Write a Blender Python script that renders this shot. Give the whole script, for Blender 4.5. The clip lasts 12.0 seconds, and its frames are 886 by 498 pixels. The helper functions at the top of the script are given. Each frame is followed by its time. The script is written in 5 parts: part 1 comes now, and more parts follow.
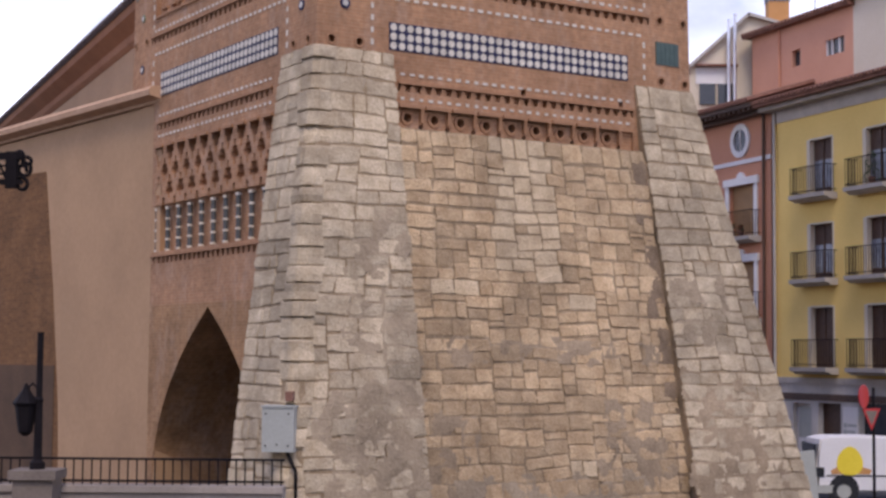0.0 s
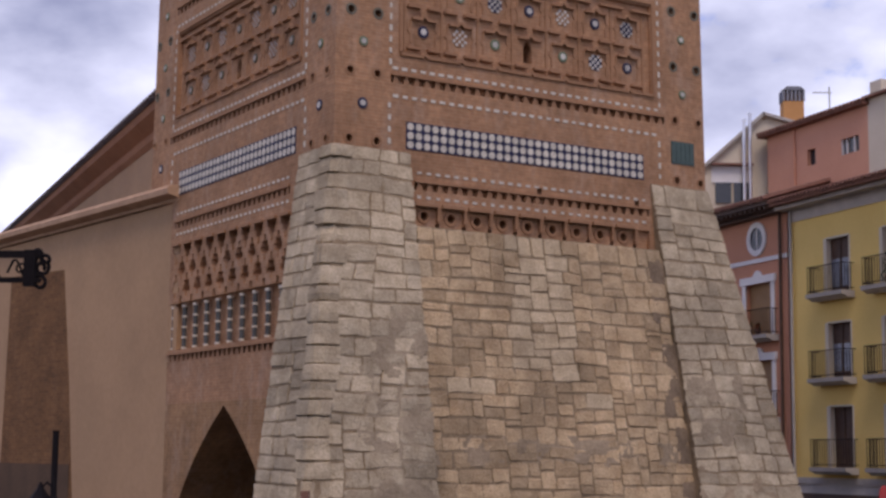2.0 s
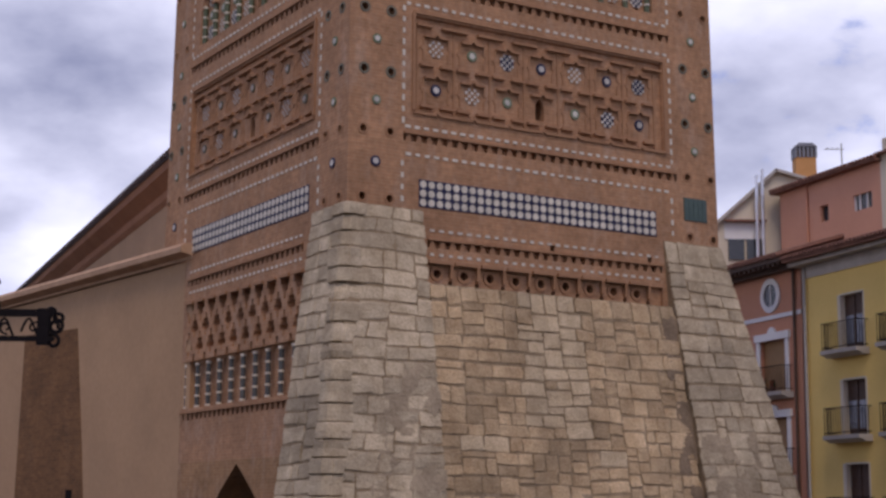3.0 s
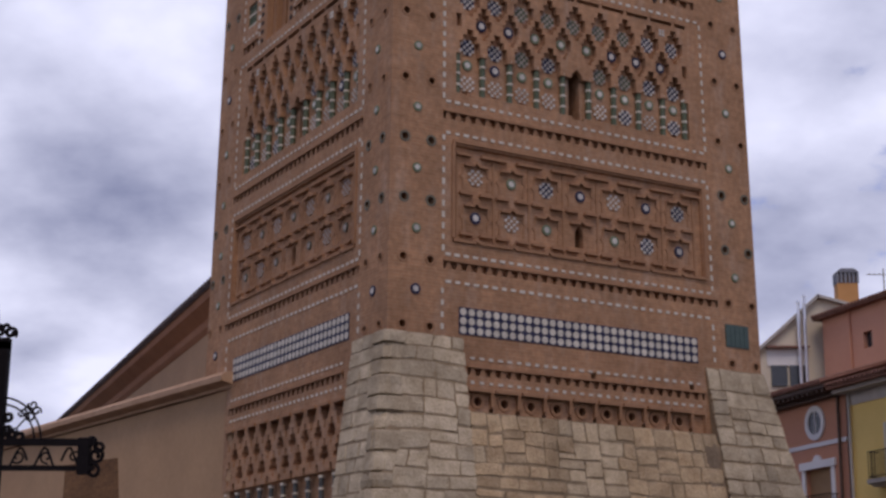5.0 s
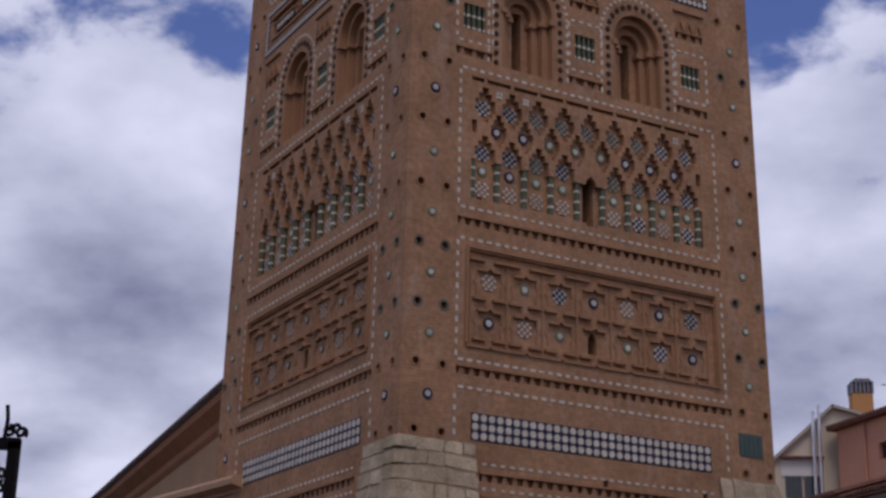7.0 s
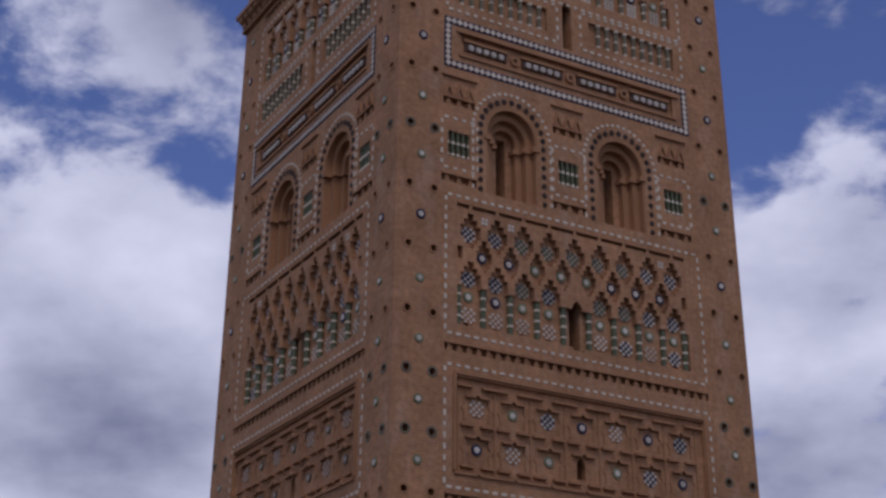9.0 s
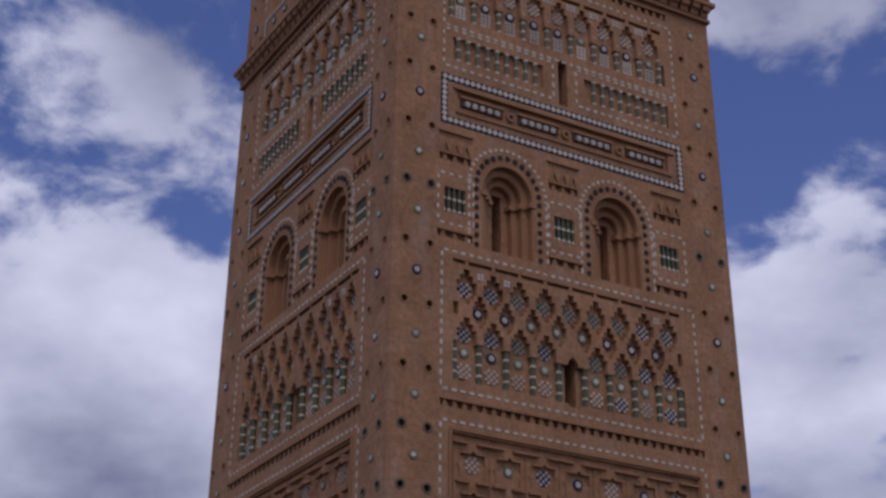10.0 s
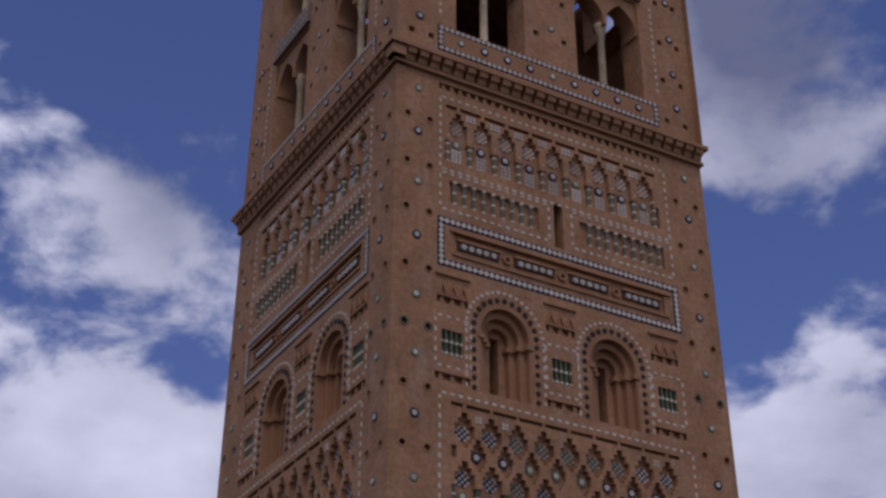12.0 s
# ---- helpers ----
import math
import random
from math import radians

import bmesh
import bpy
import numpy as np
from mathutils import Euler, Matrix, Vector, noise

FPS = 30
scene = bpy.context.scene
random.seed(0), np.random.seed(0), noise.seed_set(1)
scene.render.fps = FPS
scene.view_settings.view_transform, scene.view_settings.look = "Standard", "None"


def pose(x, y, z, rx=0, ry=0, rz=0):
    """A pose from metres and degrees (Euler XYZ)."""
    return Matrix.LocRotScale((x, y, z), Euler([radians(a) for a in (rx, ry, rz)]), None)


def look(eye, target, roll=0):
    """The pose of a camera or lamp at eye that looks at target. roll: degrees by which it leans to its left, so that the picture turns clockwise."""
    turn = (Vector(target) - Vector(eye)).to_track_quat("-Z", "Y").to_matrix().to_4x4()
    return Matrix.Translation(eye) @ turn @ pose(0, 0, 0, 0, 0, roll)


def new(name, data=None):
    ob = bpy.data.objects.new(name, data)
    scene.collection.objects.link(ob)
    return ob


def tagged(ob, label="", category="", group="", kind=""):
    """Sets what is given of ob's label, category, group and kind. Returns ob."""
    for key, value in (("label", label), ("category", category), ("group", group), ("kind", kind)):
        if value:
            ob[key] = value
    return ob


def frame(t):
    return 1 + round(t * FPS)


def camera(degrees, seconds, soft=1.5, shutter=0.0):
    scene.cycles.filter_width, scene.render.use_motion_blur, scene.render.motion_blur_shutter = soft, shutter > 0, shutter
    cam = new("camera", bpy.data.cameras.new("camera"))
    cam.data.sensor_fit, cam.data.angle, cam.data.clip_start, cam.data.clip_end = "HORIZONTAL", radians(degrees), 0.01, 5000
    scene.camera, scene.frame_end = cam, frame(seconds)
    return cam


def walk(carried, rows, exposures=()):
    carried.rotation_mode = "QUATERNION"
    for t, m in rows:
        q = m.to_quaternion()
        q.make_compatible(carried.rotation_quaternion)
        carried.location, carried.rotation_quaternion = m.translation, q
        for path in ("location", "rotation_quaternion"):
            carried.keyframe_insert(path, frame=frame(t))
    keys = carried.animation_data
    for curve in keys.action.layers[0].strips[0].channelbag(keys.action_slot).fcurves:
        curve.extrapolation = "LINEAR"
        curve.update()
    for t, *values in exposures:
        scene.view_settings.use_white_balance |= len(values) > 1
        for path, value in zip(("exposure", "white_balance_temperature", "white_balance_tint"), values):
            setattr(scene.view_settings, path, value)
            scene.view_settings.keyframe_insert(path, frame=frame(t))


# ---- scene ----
cam = camera(31.93, 12.0, soft=2.8)
EYE = 3.0
# seconds, yaw, pitch, roll of a camera that stands still and tilts up
ROWS = [
    (0, 0.049, 4.025, -0.49),
    (0.5, 0.305, 4.67, -0.68),
    (1, 0.461, 5.611, -0.891),
    (1.5, 0.562, 6.553, -0.812),
    (2, 0.695, 7.655, -0.595),
    (2.5, 0.876, 8.743, -0.442),
    (3, 1.2, 9.774, -0.499),
    (5, 2.759, 14.475, -0.562),
    (5.5, 3.159, 15.587, -0.796),
    (6, 3.292, 16.313, -1.016),
    (6.5, 3.321, 17.244, -1.212),
    (7, 3.342, 18.337, -1.425),
    (9, 2.89, 23.008, -0.614),
    (9.5, 2.877, 23.958, -0.682),
    (10, 2.751, 25.061, -0.726),
    (10.5, 2.631, 26.281, -0.474),
    (11, 2.591, 27.598, -0.101),
    (11.5, 2.647, 28.914, -0.082),
    (12, 2.685, 30.339, -0.298),
]
walk(cam, [(t, pose(0, 0, EYE, 0, 0, yaw) @ pose(0, 0, 0, 90 + pitch) @ pose(0, 0, 0, 0, 0, -roll)) for t, yaw, pitch, roll in ROWS],
     [(0.0, 0.58, 6850, 16.5), (0.4, 0.31, 6950, 18), (0.9, 0.12, 7000, 19), (2.0, 0.0, 7000, 18.5), (3.2, -0.2, 7000, 18), (5.0, -0.4, 6950, 17), (6.2, -0.5, 6950, 17), (7.2, -0.77, 6800, 17), (9.0, -0.84, 6750, 18), (12.0, -0.89, 6800, 19)])

# ---- sky and sun ----
SUN_AZ, SUN_EL = 178.0, 56.0      # clockwise from +y, and above the horizon
world = bpy.data.worlds.new("sky")
scene.world = world
world.use_nodes = True


def sky_nodes(nt):
    n, l = nt.nodes, nt.links
    n.clear()
    out = n.new("ShaderNodeOutputWorld")
    bg = n.new("ShaderNodeBackground")
    sky = n.new("ShaderNodeTexSky")
    sky.sky_type, sky.sun_disc = "NISHITA", False
    sky.sun_elevation, sky.sun_rotation = radians(SUN_EL), radians(SUN_AZ)
    sky.air_density, sky.dust_density = 1.0, 0.6
    blue = n.new("ShaderNodeVectorMath")
    blue.operation = "MULTIPLY"
    blue.inputs[1].default_value = (0.098, 0.109, 0.174)
    l.new(sky.outputs[0], blue.inputs[0])
    tc = n.new("ShaderNodeTexCoord")
    sep = n.new("ShaderNodeSeparateXYZ")
    l.new(tc.outputs["Generated"], sep.inputs[0])
    # flat cloud layer: direction over height
    den = n.new("ShaderNodeMath")
    den.operation = "MAXIMUM"
    den.inputs[1].default_value = 0.0
    l.new(sep.outputs[2], den.inputs[0])
    add = n.new("ShaderNodeMath")
    add.operation = "ADD"
    add.inputs[1].default_value = 0.42
    l.new(den.outputs[0], add.inputs[0])
    div = n.new("ShaderNodeVectorMath")
    div.operation = "DIVIDE"
    comb = n.new("ShaderNodeCombineXYZ")
    for i in range(3):
        l.new(add.outputs[0], comb.inputs[i])
    l.new(tc.outputs["Generated"], div.inputs[0])
    l.new(comb.outputs[0], div.inputs[1])
    shift = n.new("ShaderNodeVectorMath")
    shift.operation = "ADD"
    shift.inputs[1].default_value = CLOUD_SHIFT
    l.new(div.outputs[0], shift.inputs[0])
    puff = n.new("ShaderNodeTexNoise")
    puff.inputs["Scale"].default_value, puff.inputs["Detail"].default_value = 10.0, 8
    puff.inputs["Roughness"].default_value, puff.inputs["Distortion"].default_value = 0.56, 0.15
    l.new(shift.outputs[0], puff.inputs["Vector"])
    # cover thins out with height
    thin = n.new("ShaderNodeMapRange")
    thin.inputs["From Min"].default_value, thin.inputs["From Max"].default_value = 0.12, 0.62
    thin.inputs["To Min"].default_value, thin.inputs["To Max"].default_value = 0.34, -0.10
    l.new(sep.outputs[2], thin.inputs["Value"])
    cover = n.new("ShaderNodeMath")
    cover.operation = "ADD"
    l.new(puff.outputs["Fac"], cover.inputs[0])
    l.new(thin.outputs[0], cover.inputs[1])
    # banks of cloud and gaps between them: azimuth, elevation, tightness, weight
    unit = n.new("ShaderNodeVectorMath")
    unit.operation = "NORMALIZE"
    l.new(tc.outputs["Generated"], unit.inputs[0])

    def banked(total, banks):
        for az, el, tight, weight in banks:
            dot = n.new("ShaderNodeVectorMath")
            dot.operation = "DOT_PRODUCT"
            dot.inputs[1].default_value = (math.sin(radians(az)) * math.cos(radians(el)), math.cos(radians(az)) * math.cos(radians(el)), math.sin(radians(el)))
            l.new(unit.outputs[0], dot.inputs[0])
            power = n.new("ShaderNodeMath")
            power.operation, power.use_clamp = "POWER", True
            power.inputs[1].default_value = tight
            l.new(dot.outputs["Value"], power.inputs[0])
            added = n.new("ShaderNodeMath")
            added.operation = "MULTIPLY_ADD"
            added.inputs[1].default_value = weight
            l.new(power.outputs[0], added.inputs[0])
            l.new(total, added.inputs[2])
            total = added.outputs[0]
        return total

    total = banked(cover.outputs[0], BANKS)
    ramp = n.new("ShaderNodeValToRGB")
    ramp.color_ramp.elements[0].position, ramp.color_ramp.elements[1].position = 0.45, 0.65
    ramp.color_ramp.interpolation = "EASE"
    l.new(total, ramp.inputs[0])
    # cloud tone: grey bellies, bright tops
    tone = n.new("ShaderNodeTexNoise")
    tone.inputs["Scale"].default_value, tone.inputs["Detail"].default_value = 5.0, 7
    l.new(shift.outputs[0], tone.inputs["Vector"])
    grey = n.new("ShaderNodeValToRGB")
    e = grey.color_ramp.elements
    e[0].position, e[0].color = 0.14, (0.22, 0.27, 0.48, 1)
    e[1].position, e[1].color = 0.66, (1.08, 1.19, 1.53, 1)
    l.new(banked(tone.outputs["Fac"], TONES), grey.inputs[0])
    mix = n.new("ShaderNodeMix")
    mix.data_type = "RGBA"
    l.new(ramp.outputs[0], mix.inputs[0])
    l.new(blue.outputs[0], mix.inputs[6])
    l.new(grey.outputs[0], mix.inputs[7])
    l.new(mix.outputs[2], bg.inputs[0])
    bg.inputs[1].default_value = 1.0
    l.new(bg.outputs[0], out.inputs[0])


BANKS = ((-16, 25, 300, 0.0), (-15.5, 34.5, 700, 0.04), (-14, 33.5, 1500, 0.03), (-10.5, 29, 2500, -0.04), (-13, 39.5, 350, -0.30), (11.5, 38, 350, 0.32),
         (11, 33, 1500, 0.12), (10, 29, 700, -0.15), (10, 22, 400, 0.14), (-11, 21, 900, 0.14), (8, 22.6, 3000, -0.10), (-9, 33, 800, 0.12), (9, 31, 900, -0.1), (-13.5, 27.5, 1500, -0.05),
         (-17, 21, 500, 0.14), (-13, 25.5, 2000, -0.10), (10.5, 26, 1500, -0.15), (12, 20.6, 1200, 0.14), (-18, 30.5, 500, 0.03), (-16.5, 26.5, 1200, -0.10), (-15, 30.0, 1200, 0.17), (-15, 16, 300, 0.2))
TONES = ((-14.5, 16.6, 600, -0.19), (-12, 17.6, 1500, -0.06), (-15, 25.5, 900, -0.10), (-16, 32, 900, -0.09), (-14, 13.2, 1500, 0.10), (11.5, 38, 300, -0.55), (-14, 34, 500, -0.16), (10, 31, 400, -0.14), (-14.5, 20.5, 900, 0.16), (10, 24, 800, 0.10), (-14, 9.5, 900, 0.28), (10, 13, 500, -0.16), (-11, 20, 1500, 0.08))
CLOUD_SHIFT = (3.1, 1.7, 0.4)
sky_nodes(world.node_tree)
sun = new("sun", bpy.data.lights.new("sun", "SUN"))
sun.data.energy, sun.data.angle, sun.data.color = 1.3, radians(22), (1.0, 0.95, 0.88)
a, e = radians(SUN_AZ), radians(SUN_EL)
sun.matrix_world = look((0, 0, 60), Vector((0, 0, 60)) - Vector((math.sin(a) * math.cos(e), math.cos(a) * math.cos(e), math.sin(e))))

# ---- materials ----


def nodes_of(name):
    m = bpy.data.materials.new(name)
    m.use_nodes = True
    nt = m.node_tree
    return m, nt.nodes, nt.links, nt.nodes["Principled BSDF"]


def surface(name, dark, light, rough=0.8, scale=6.0, fine=40.0, bump=0.3, dist=0.01, metal=0.0, per_object=0.0, spec=0.3, stain=0.0):
    """Two-scale noise colour between two tones, with fine relief; per_object shifts each piece's value."""
    m, n, l, b = nodes_of(name)
    geo = n.new("ShaderNodeNewGeometry")
    big = n.new("ShaderNodeTexNoise")
    big.inputs["Scale"].default_value, big.inputs["Detail"].default_value = scale, 5
    small = n.new("ShaderNodeTexNoise")
    small.inputs["Scale"].default_value, small.inputs["Detail"].default_value = fine, 4
    l.new(geo.outputs["Position"], big.inputs["Vector"])
    l.new(geo.outputs["Position"], small.inputs["Vector"])
    mean = n.new("ShaderNodeMix")
    mean.inputs[0].default_value = 0.45
    l.new(big.outputs["Fac"], mean.inputs[2])
    l.new(small.outputs["Fac"], mean.inputs[3])
    ramp = n.new("ShaderNodeValToRGB")
    ramp.color_ramp.elements[0].position, ramp.color_ramp.elements[0].color = 0.33, (*dark, 1)
    ramp.color_ramp.elements[1].position, ramp.color_ramp.elements[1].color = 0.67, (*light, 1)
    l.new(mean.outputs[0], ramp.inputs[0])
    colour = ramp.outputs[0]
    if stain:
        wide = n.new("ShaderNodeTexNoise")
        wide.inputs["Scale"].default_value, wide.inputs["Detail"].default_value, wide.inputs["Roughness"].default_value = 0.55, 7, 0.68
        l.new(geo.outputs["Position"], wide.inputs["Vector"])
        dirt = n.new("ShaderNodeMapRange")
        dirt.inputs["From Min"].default_value, dirt.inputs["From Max"].default_value = 0.36, 0.60
        dirt.inputs["To Min"].default_value, dirt.inputs["To Max"].default_value = 1 - stain, 1 + stain * 0.35
        l.new(wide.outputs["Fac"], dirt.inputs["Value"])
        soil = n.new("ShaderNodeHueSaturation")
        l.new(colour, soil.inputs["Color"])
        l.new(dirt.outputs[0], soil.inputs["Value"])
        colour = soil.outputs[0]
    if per_object:
        info = n.new("ShaderNodeObjectInfo")
        span = n.new("ShaderNodeMapRange")
        span.inputs["To Min"].default_value, span.inputs["To Max"].default_value = 1 - per_object, 1 + per_object
        l.new(info.outputs["Random"], span.inputs["Value"])
        hsv = n.new("ShaderNodeHueSaturation")
        l.new(colour, hsv.inputs["Color"])
        l.new(span.outputs[0], hsv.inputs["Value"])
        colour = hsv.outputs[0]
    l.new(colour, b.inputs["Base Color"])
    b.inputs["Roughness"].default_value, b.inputs["Metallic"].default_value = rough, metal
    b.inputs["Specular IOR Level"].default_value = spec
    if bump:
        bp = n.new("ShaderNodeBump")
        bp.inputs["Strength"].default_value, bp.inputs["Distance"].default_value = bump, dist
        l.new(mean.outputs[0], bp.inputs["Height"])
        l.new(bp.outputs[0], b.inputs["Normal"])
    return m


def brickwork(name, tone_a, tone_b, mortar, wide=0.27, high=0.062, stain=0.25, bloomed=0.75):
    """Thin old bricks laid along the object's x and z axes, with patches of lighter and darker wall."""
    m, n, l, b = nodes_of(name)
    tc = n.new("ShaderNodeTexCoord")
    sep = n.new("ShaderNodeSeparateXYZ")
    l.new(tc.outputs["Object"], sep.inputs[0])
    away = n.new("ShaderNodeMath")
    away.operation = "ADD"
    l.new(sep.outputs[0], away.inputs[0])
    l.new(sep.outputs[1], away.inputs[1])
    comb = n.new("ShaderNodeCombineXYZ")
    l.new(away.outputs[0], comb.inputs[0])
    l.new(sep.outputs[2], comb.inputs[1])
    br = n.new("ShaderNodeTexBrick")
    br.inputs["Scale"].default_value = 1.0
    br.inputs["Brick Width"].default_value, br.inputs["Row Height"].default_value = wide, high
    br.inputs["Mortar Size"].default_value, br.inputs["Mortar Smooth"].default_value = 0.008, 0.4
    br.inputs["Color1"].default_value, br.inputs["Color2"].default_value = (*tone_a, 1), (*tone_b, 1)
    br.inputs["Mortar"].default_value = (*mortar, 1)
    l.new(comb.outputs[0], br.inputs["Vector"])
    big = n.new("ShaderNodeTexNoise")
    big.inputs["Scale"].default_value, big.inputs["Detail"].default_value = 0.9, 6
    big.inputs["Roughness"].default_value = 0.65
    l.new(tc.outputs["Object"], big.inputs["Vector"])
    span = n.new("ShaderNodeMapRange")
    span.inputs["From Min"].default_value, span.inputs["From Max"].default_value = 0.3, 0.7
    span.inputs["To Min"].default_value, span.inputs["To Max"].default_value = 1 - stain, 1 + stain
    l.new(big.outputs["Fac"], span.inputs["Value"])
    hsv = n.new("ShaderNodeHueSaturation")
    l.new(br.outputs["Color"], hsv.inputs["Color"])
    l.new(span.outputs[0], hsv.inputs["Value"])
    # lime bloom in patches, stretched down the wall, and a fine mottle
    stretch = n.new("ShaderNodeVectorMath")
    stretch.operation = "MULTIPLY"
    stretch.inputs[1].default_value = (2.2, 2.2, 0.8)
    l.new(tc.outputs["Object"], stretch.inputs[0])
    bloom = n.new("ShaderNodeTexNoise")
    bloom.inputs["Scale"].default_value, bloom.inputs["Detail"].default_value, bloom.inputs["Roughness"].default_value = 1.0, 9, 0.72
    l.new(stretch.outputs[0], bloom.inputs["Vector"])
    much = n.new("ShaderNodeMapRange")
    much.inputs["From Min"].default_value, much.inputs["From Max"].default_value = 0.5, 0.75
    much.inputs["To Min"].default_value, much.inputs["To Max"].default_value = 0.0, bloomed
    l.new(bloom.outputs["Fac"], much.inputs["Value"])
    lime = n.new("ShaderNodeMix")
    lime.data_type = "RGBA"
    lime.inputs[7].default_value = (0.46, 0.315, 0.215, 1)
    l.new(much.outputs[0], lime.inputs[0])
    l.new(hsv.outputs[0], lime.inputs[6])
    fleck = n.new("ShaderNodeTexNoise")
    fleck.inputs["Scale"].default_value, fleck.inputs["Detail"].default_value = 9.0, 5
    l.new(tc.outputs["Object"], fleck.inputs["Vector"])
    grade = n.new("ShaderNodeMapRange")
    grade.inputs["From Min"].default_value, grade.inputs["From Max"].default_value = 0.3, 0.7
    grade.inputs["To Min"].default_value, grade.inputs["To Max"].default_value = 0.8, 1.17
    l.new(fleck.outputs["Fac"], grade.inputs["Value"])
    worn = n.new("ShaderNodeHueSaturation")
    l.new(lime.outputs[2], worn.inputs["Color"])
    l.new(grade.outputs[0], worn.inputs["Value"])
    l.new(worn.outputs[0], b.inputs["Base Color"])
    b.inputs["Roughness"].default_value, b.inputs["Specular IOR Level"].default_value = 0.9, 0.2
    bp = n.new("ShaderNodeBump")
    bp.inputs["Strength"].default_value, bp.inputs["Distance"].default_value = 0.25, 0.008
    bp.invert = True
    l.new(br.outputs["Fac"], bp.inputs["Height"])
    l.new(bp.outputs[0], b.inputs["Normal"])
    return m


BRICK = brickwork("old_brick", (0.40, 0.204, 0.101), (0.352, 0.177, 0.087), (0.405, 0.238, 0.132))
BRICK_TRIM = surface("brick_trim", (0.308, 0.155, 0.076), (0.405, 0.215, 0.108), 0.9, 1.3, 18)
BRICK_LOW = brickwork("tan_old_brick", (0.345, 0.183, 0.083), (0.30, 0.157, 0.07), (0.355, 0.214, 0.112), stain=0.3)
BRICK_NAVE = brickwork("dark_nave_brick", (0.205, 0.095, 0.036), (0.15, 0.068, 0.026), (0.2, 0.11, 0.05), 0.3, 0.07, bloomed=0.06)
STONE = surface("pale_limestone", (0.375, 0.272, 0.155), (0.64, 0.506, 0.325), 0.92, 3.2, 24, 0.9, 0.05, per_object=0.2, stain=0.3)
STONE_TAN = surface("tan_sandstone", (0.395, 0.252, 0.124), (0.61, 0.432, 0.242), 0.92, 3.0, 24, 0.9, 0.05, per_object=0.23, stain=0.32)
MORTAR = surface("lime_mortar", (0.235, 0.158, 0.084), (0.37, 0.262, 0.15), 0.95, 3, 30, 0.8, 0.04, stain=0.3)
PLASTER = surface("cream_plaster", (0.39, 0.228, 0.117), (0.46, 0.279, 0.146), 0.9, 0.35, 9, 0.15, stain=0.09)
WHITE_GLAZE = surface("white_glaze", (0.50, 0.42, 0.31), (0.74, 0.65, 0.50), 0.6, 9, 60, 0.1, spec=0.2, per_object=0.1)
BLUE_GLAZE = surface("dark_blue_glaze", (0.017, 0.016, 0.034), (0.042, 0.039, 0.078), 0.6, 9, 60, 0.1, spec=0.25)
GREEN_GLAZE = surface("green_glaze", (0.07, 0.082, 0.045), (0.135, 0.15, 0.085), 0.65, 9, 60, 0.1, spec=0.25)
DISC_GLAZE = surface("aged_white_glaze", (0.46, 0.41, 0.33), (0.66, 0.60, 0.50), 0.65, 9, 60, 0.1, spec=0.15, per_object=0.22)
PALE_GREEN = surface("pale_green_glaze", (0.13, 0.155, 0.085), (0.23, 0.255, 0.155), 0.65, 9, 60, 0.1, spec=0.15)
DULL_GLAZE = surface("worn_pale_glaze", (0.30, 0.23, 0.17), (0.46, 0.38, 0.31), 0.5, 9, 60, 0.1)
OLIVE_GLAZE = surface("olive_glaze", (0.115, 0.10, 0.062), (0.20, 0.175, 0.115), 0.65, 9, 60, 0.1, spec=0.25)
DARK_GREEN = surface("dark_green_glaze", (0.025, 0.05, 0.036), (0.05, 0.085, 0.062), 0.4, 9, 60, 0.1, spec=0.5)
GREY_GLAZE = surface("grey_glaze", (0.05, 0.05, 0.045), (0.11, 0.11, 0.10), 0.6, 9, 60, 0.1)
GRIME = surface("grimy_grey_render", (0.285, 0.198, 0.114), (0.435, 0.316, 0.19), 0.95, 1.6, 18, 0.9, 0.05, stain=0.35)
DIRT_SHADE = surface("dirty_shaded_mortar", (0.19, 0.128, 0.074), (0.34, 0.236, 0.142), 0.95, 2.0, 20, 0.9, 0.05, stain=0.3)
PATCH = surface("grey_lime_render", (0.30, 0.218, 0.13), (0.475, 0.358, 0.224), 0.95, 2.5, 18, 0.9, 0.05, stain=0.3)
TAN_STONE = surface("dull_tan_stone", (0.15, 0.115, 0.085), (0.23, 0.18, 0.135), 0.9, 2, 25)
STUD = surface("brown_black_glaze", (0.03, 0.022, 0.018), (0.065, 0.045, 0.035), 0.7, 9, 60, 0.1, spec=0.15)
IRON = surface("black_iron", (0.007, 0.005, 0.005), (0.015, 0.011, 0.011), 0.75, 8, 60, 0.1, spec=0.12)
WOOD = surface("dark_wood", (0.06, 0.032, 0.02), (0.11, 0.06, 0.036), 0.6, 8, 60, 0.1)
TILE_ROOF = surface("clay_roof_tile", (0.15, 0.07, 0.048), (0.29, 0.14, 0.09), 0.9, 3, 30)
GREY_STONE = surface("grey_stone", (0.38, 0.335, 0.28), (0.52, 0.465, 0.395), 0.85, 2, 25)
ASPHALT = surface("asphalt", (0.04, 0.04, 0.042), (0.07, 0.068, 0.066), 0.9, 0.8, 30)
YELLOW = surface("yellow_render", (0.77, 0.525, 0.15), (0.86, 0.60, 0.195), 0.9, 0.6, 14, 0.1)
RED = surface("brick_red_render", (0.50, 0.222, 0.125), (0.58, 0.272, 0.16), 0.9, 0.6, 14, 0.1)
PINK = surface("salmon_render", (0.58, 0.275, 0.165), (0.66, 0.33, 0.205), 0.9, 0.6, 14, 0.1)
CREAM = surface("pale_cream_render", (0.62, 0.52, 0.37), (0.70, 0.60, 0.45), 0.9, 0.6, 14, 0.1)
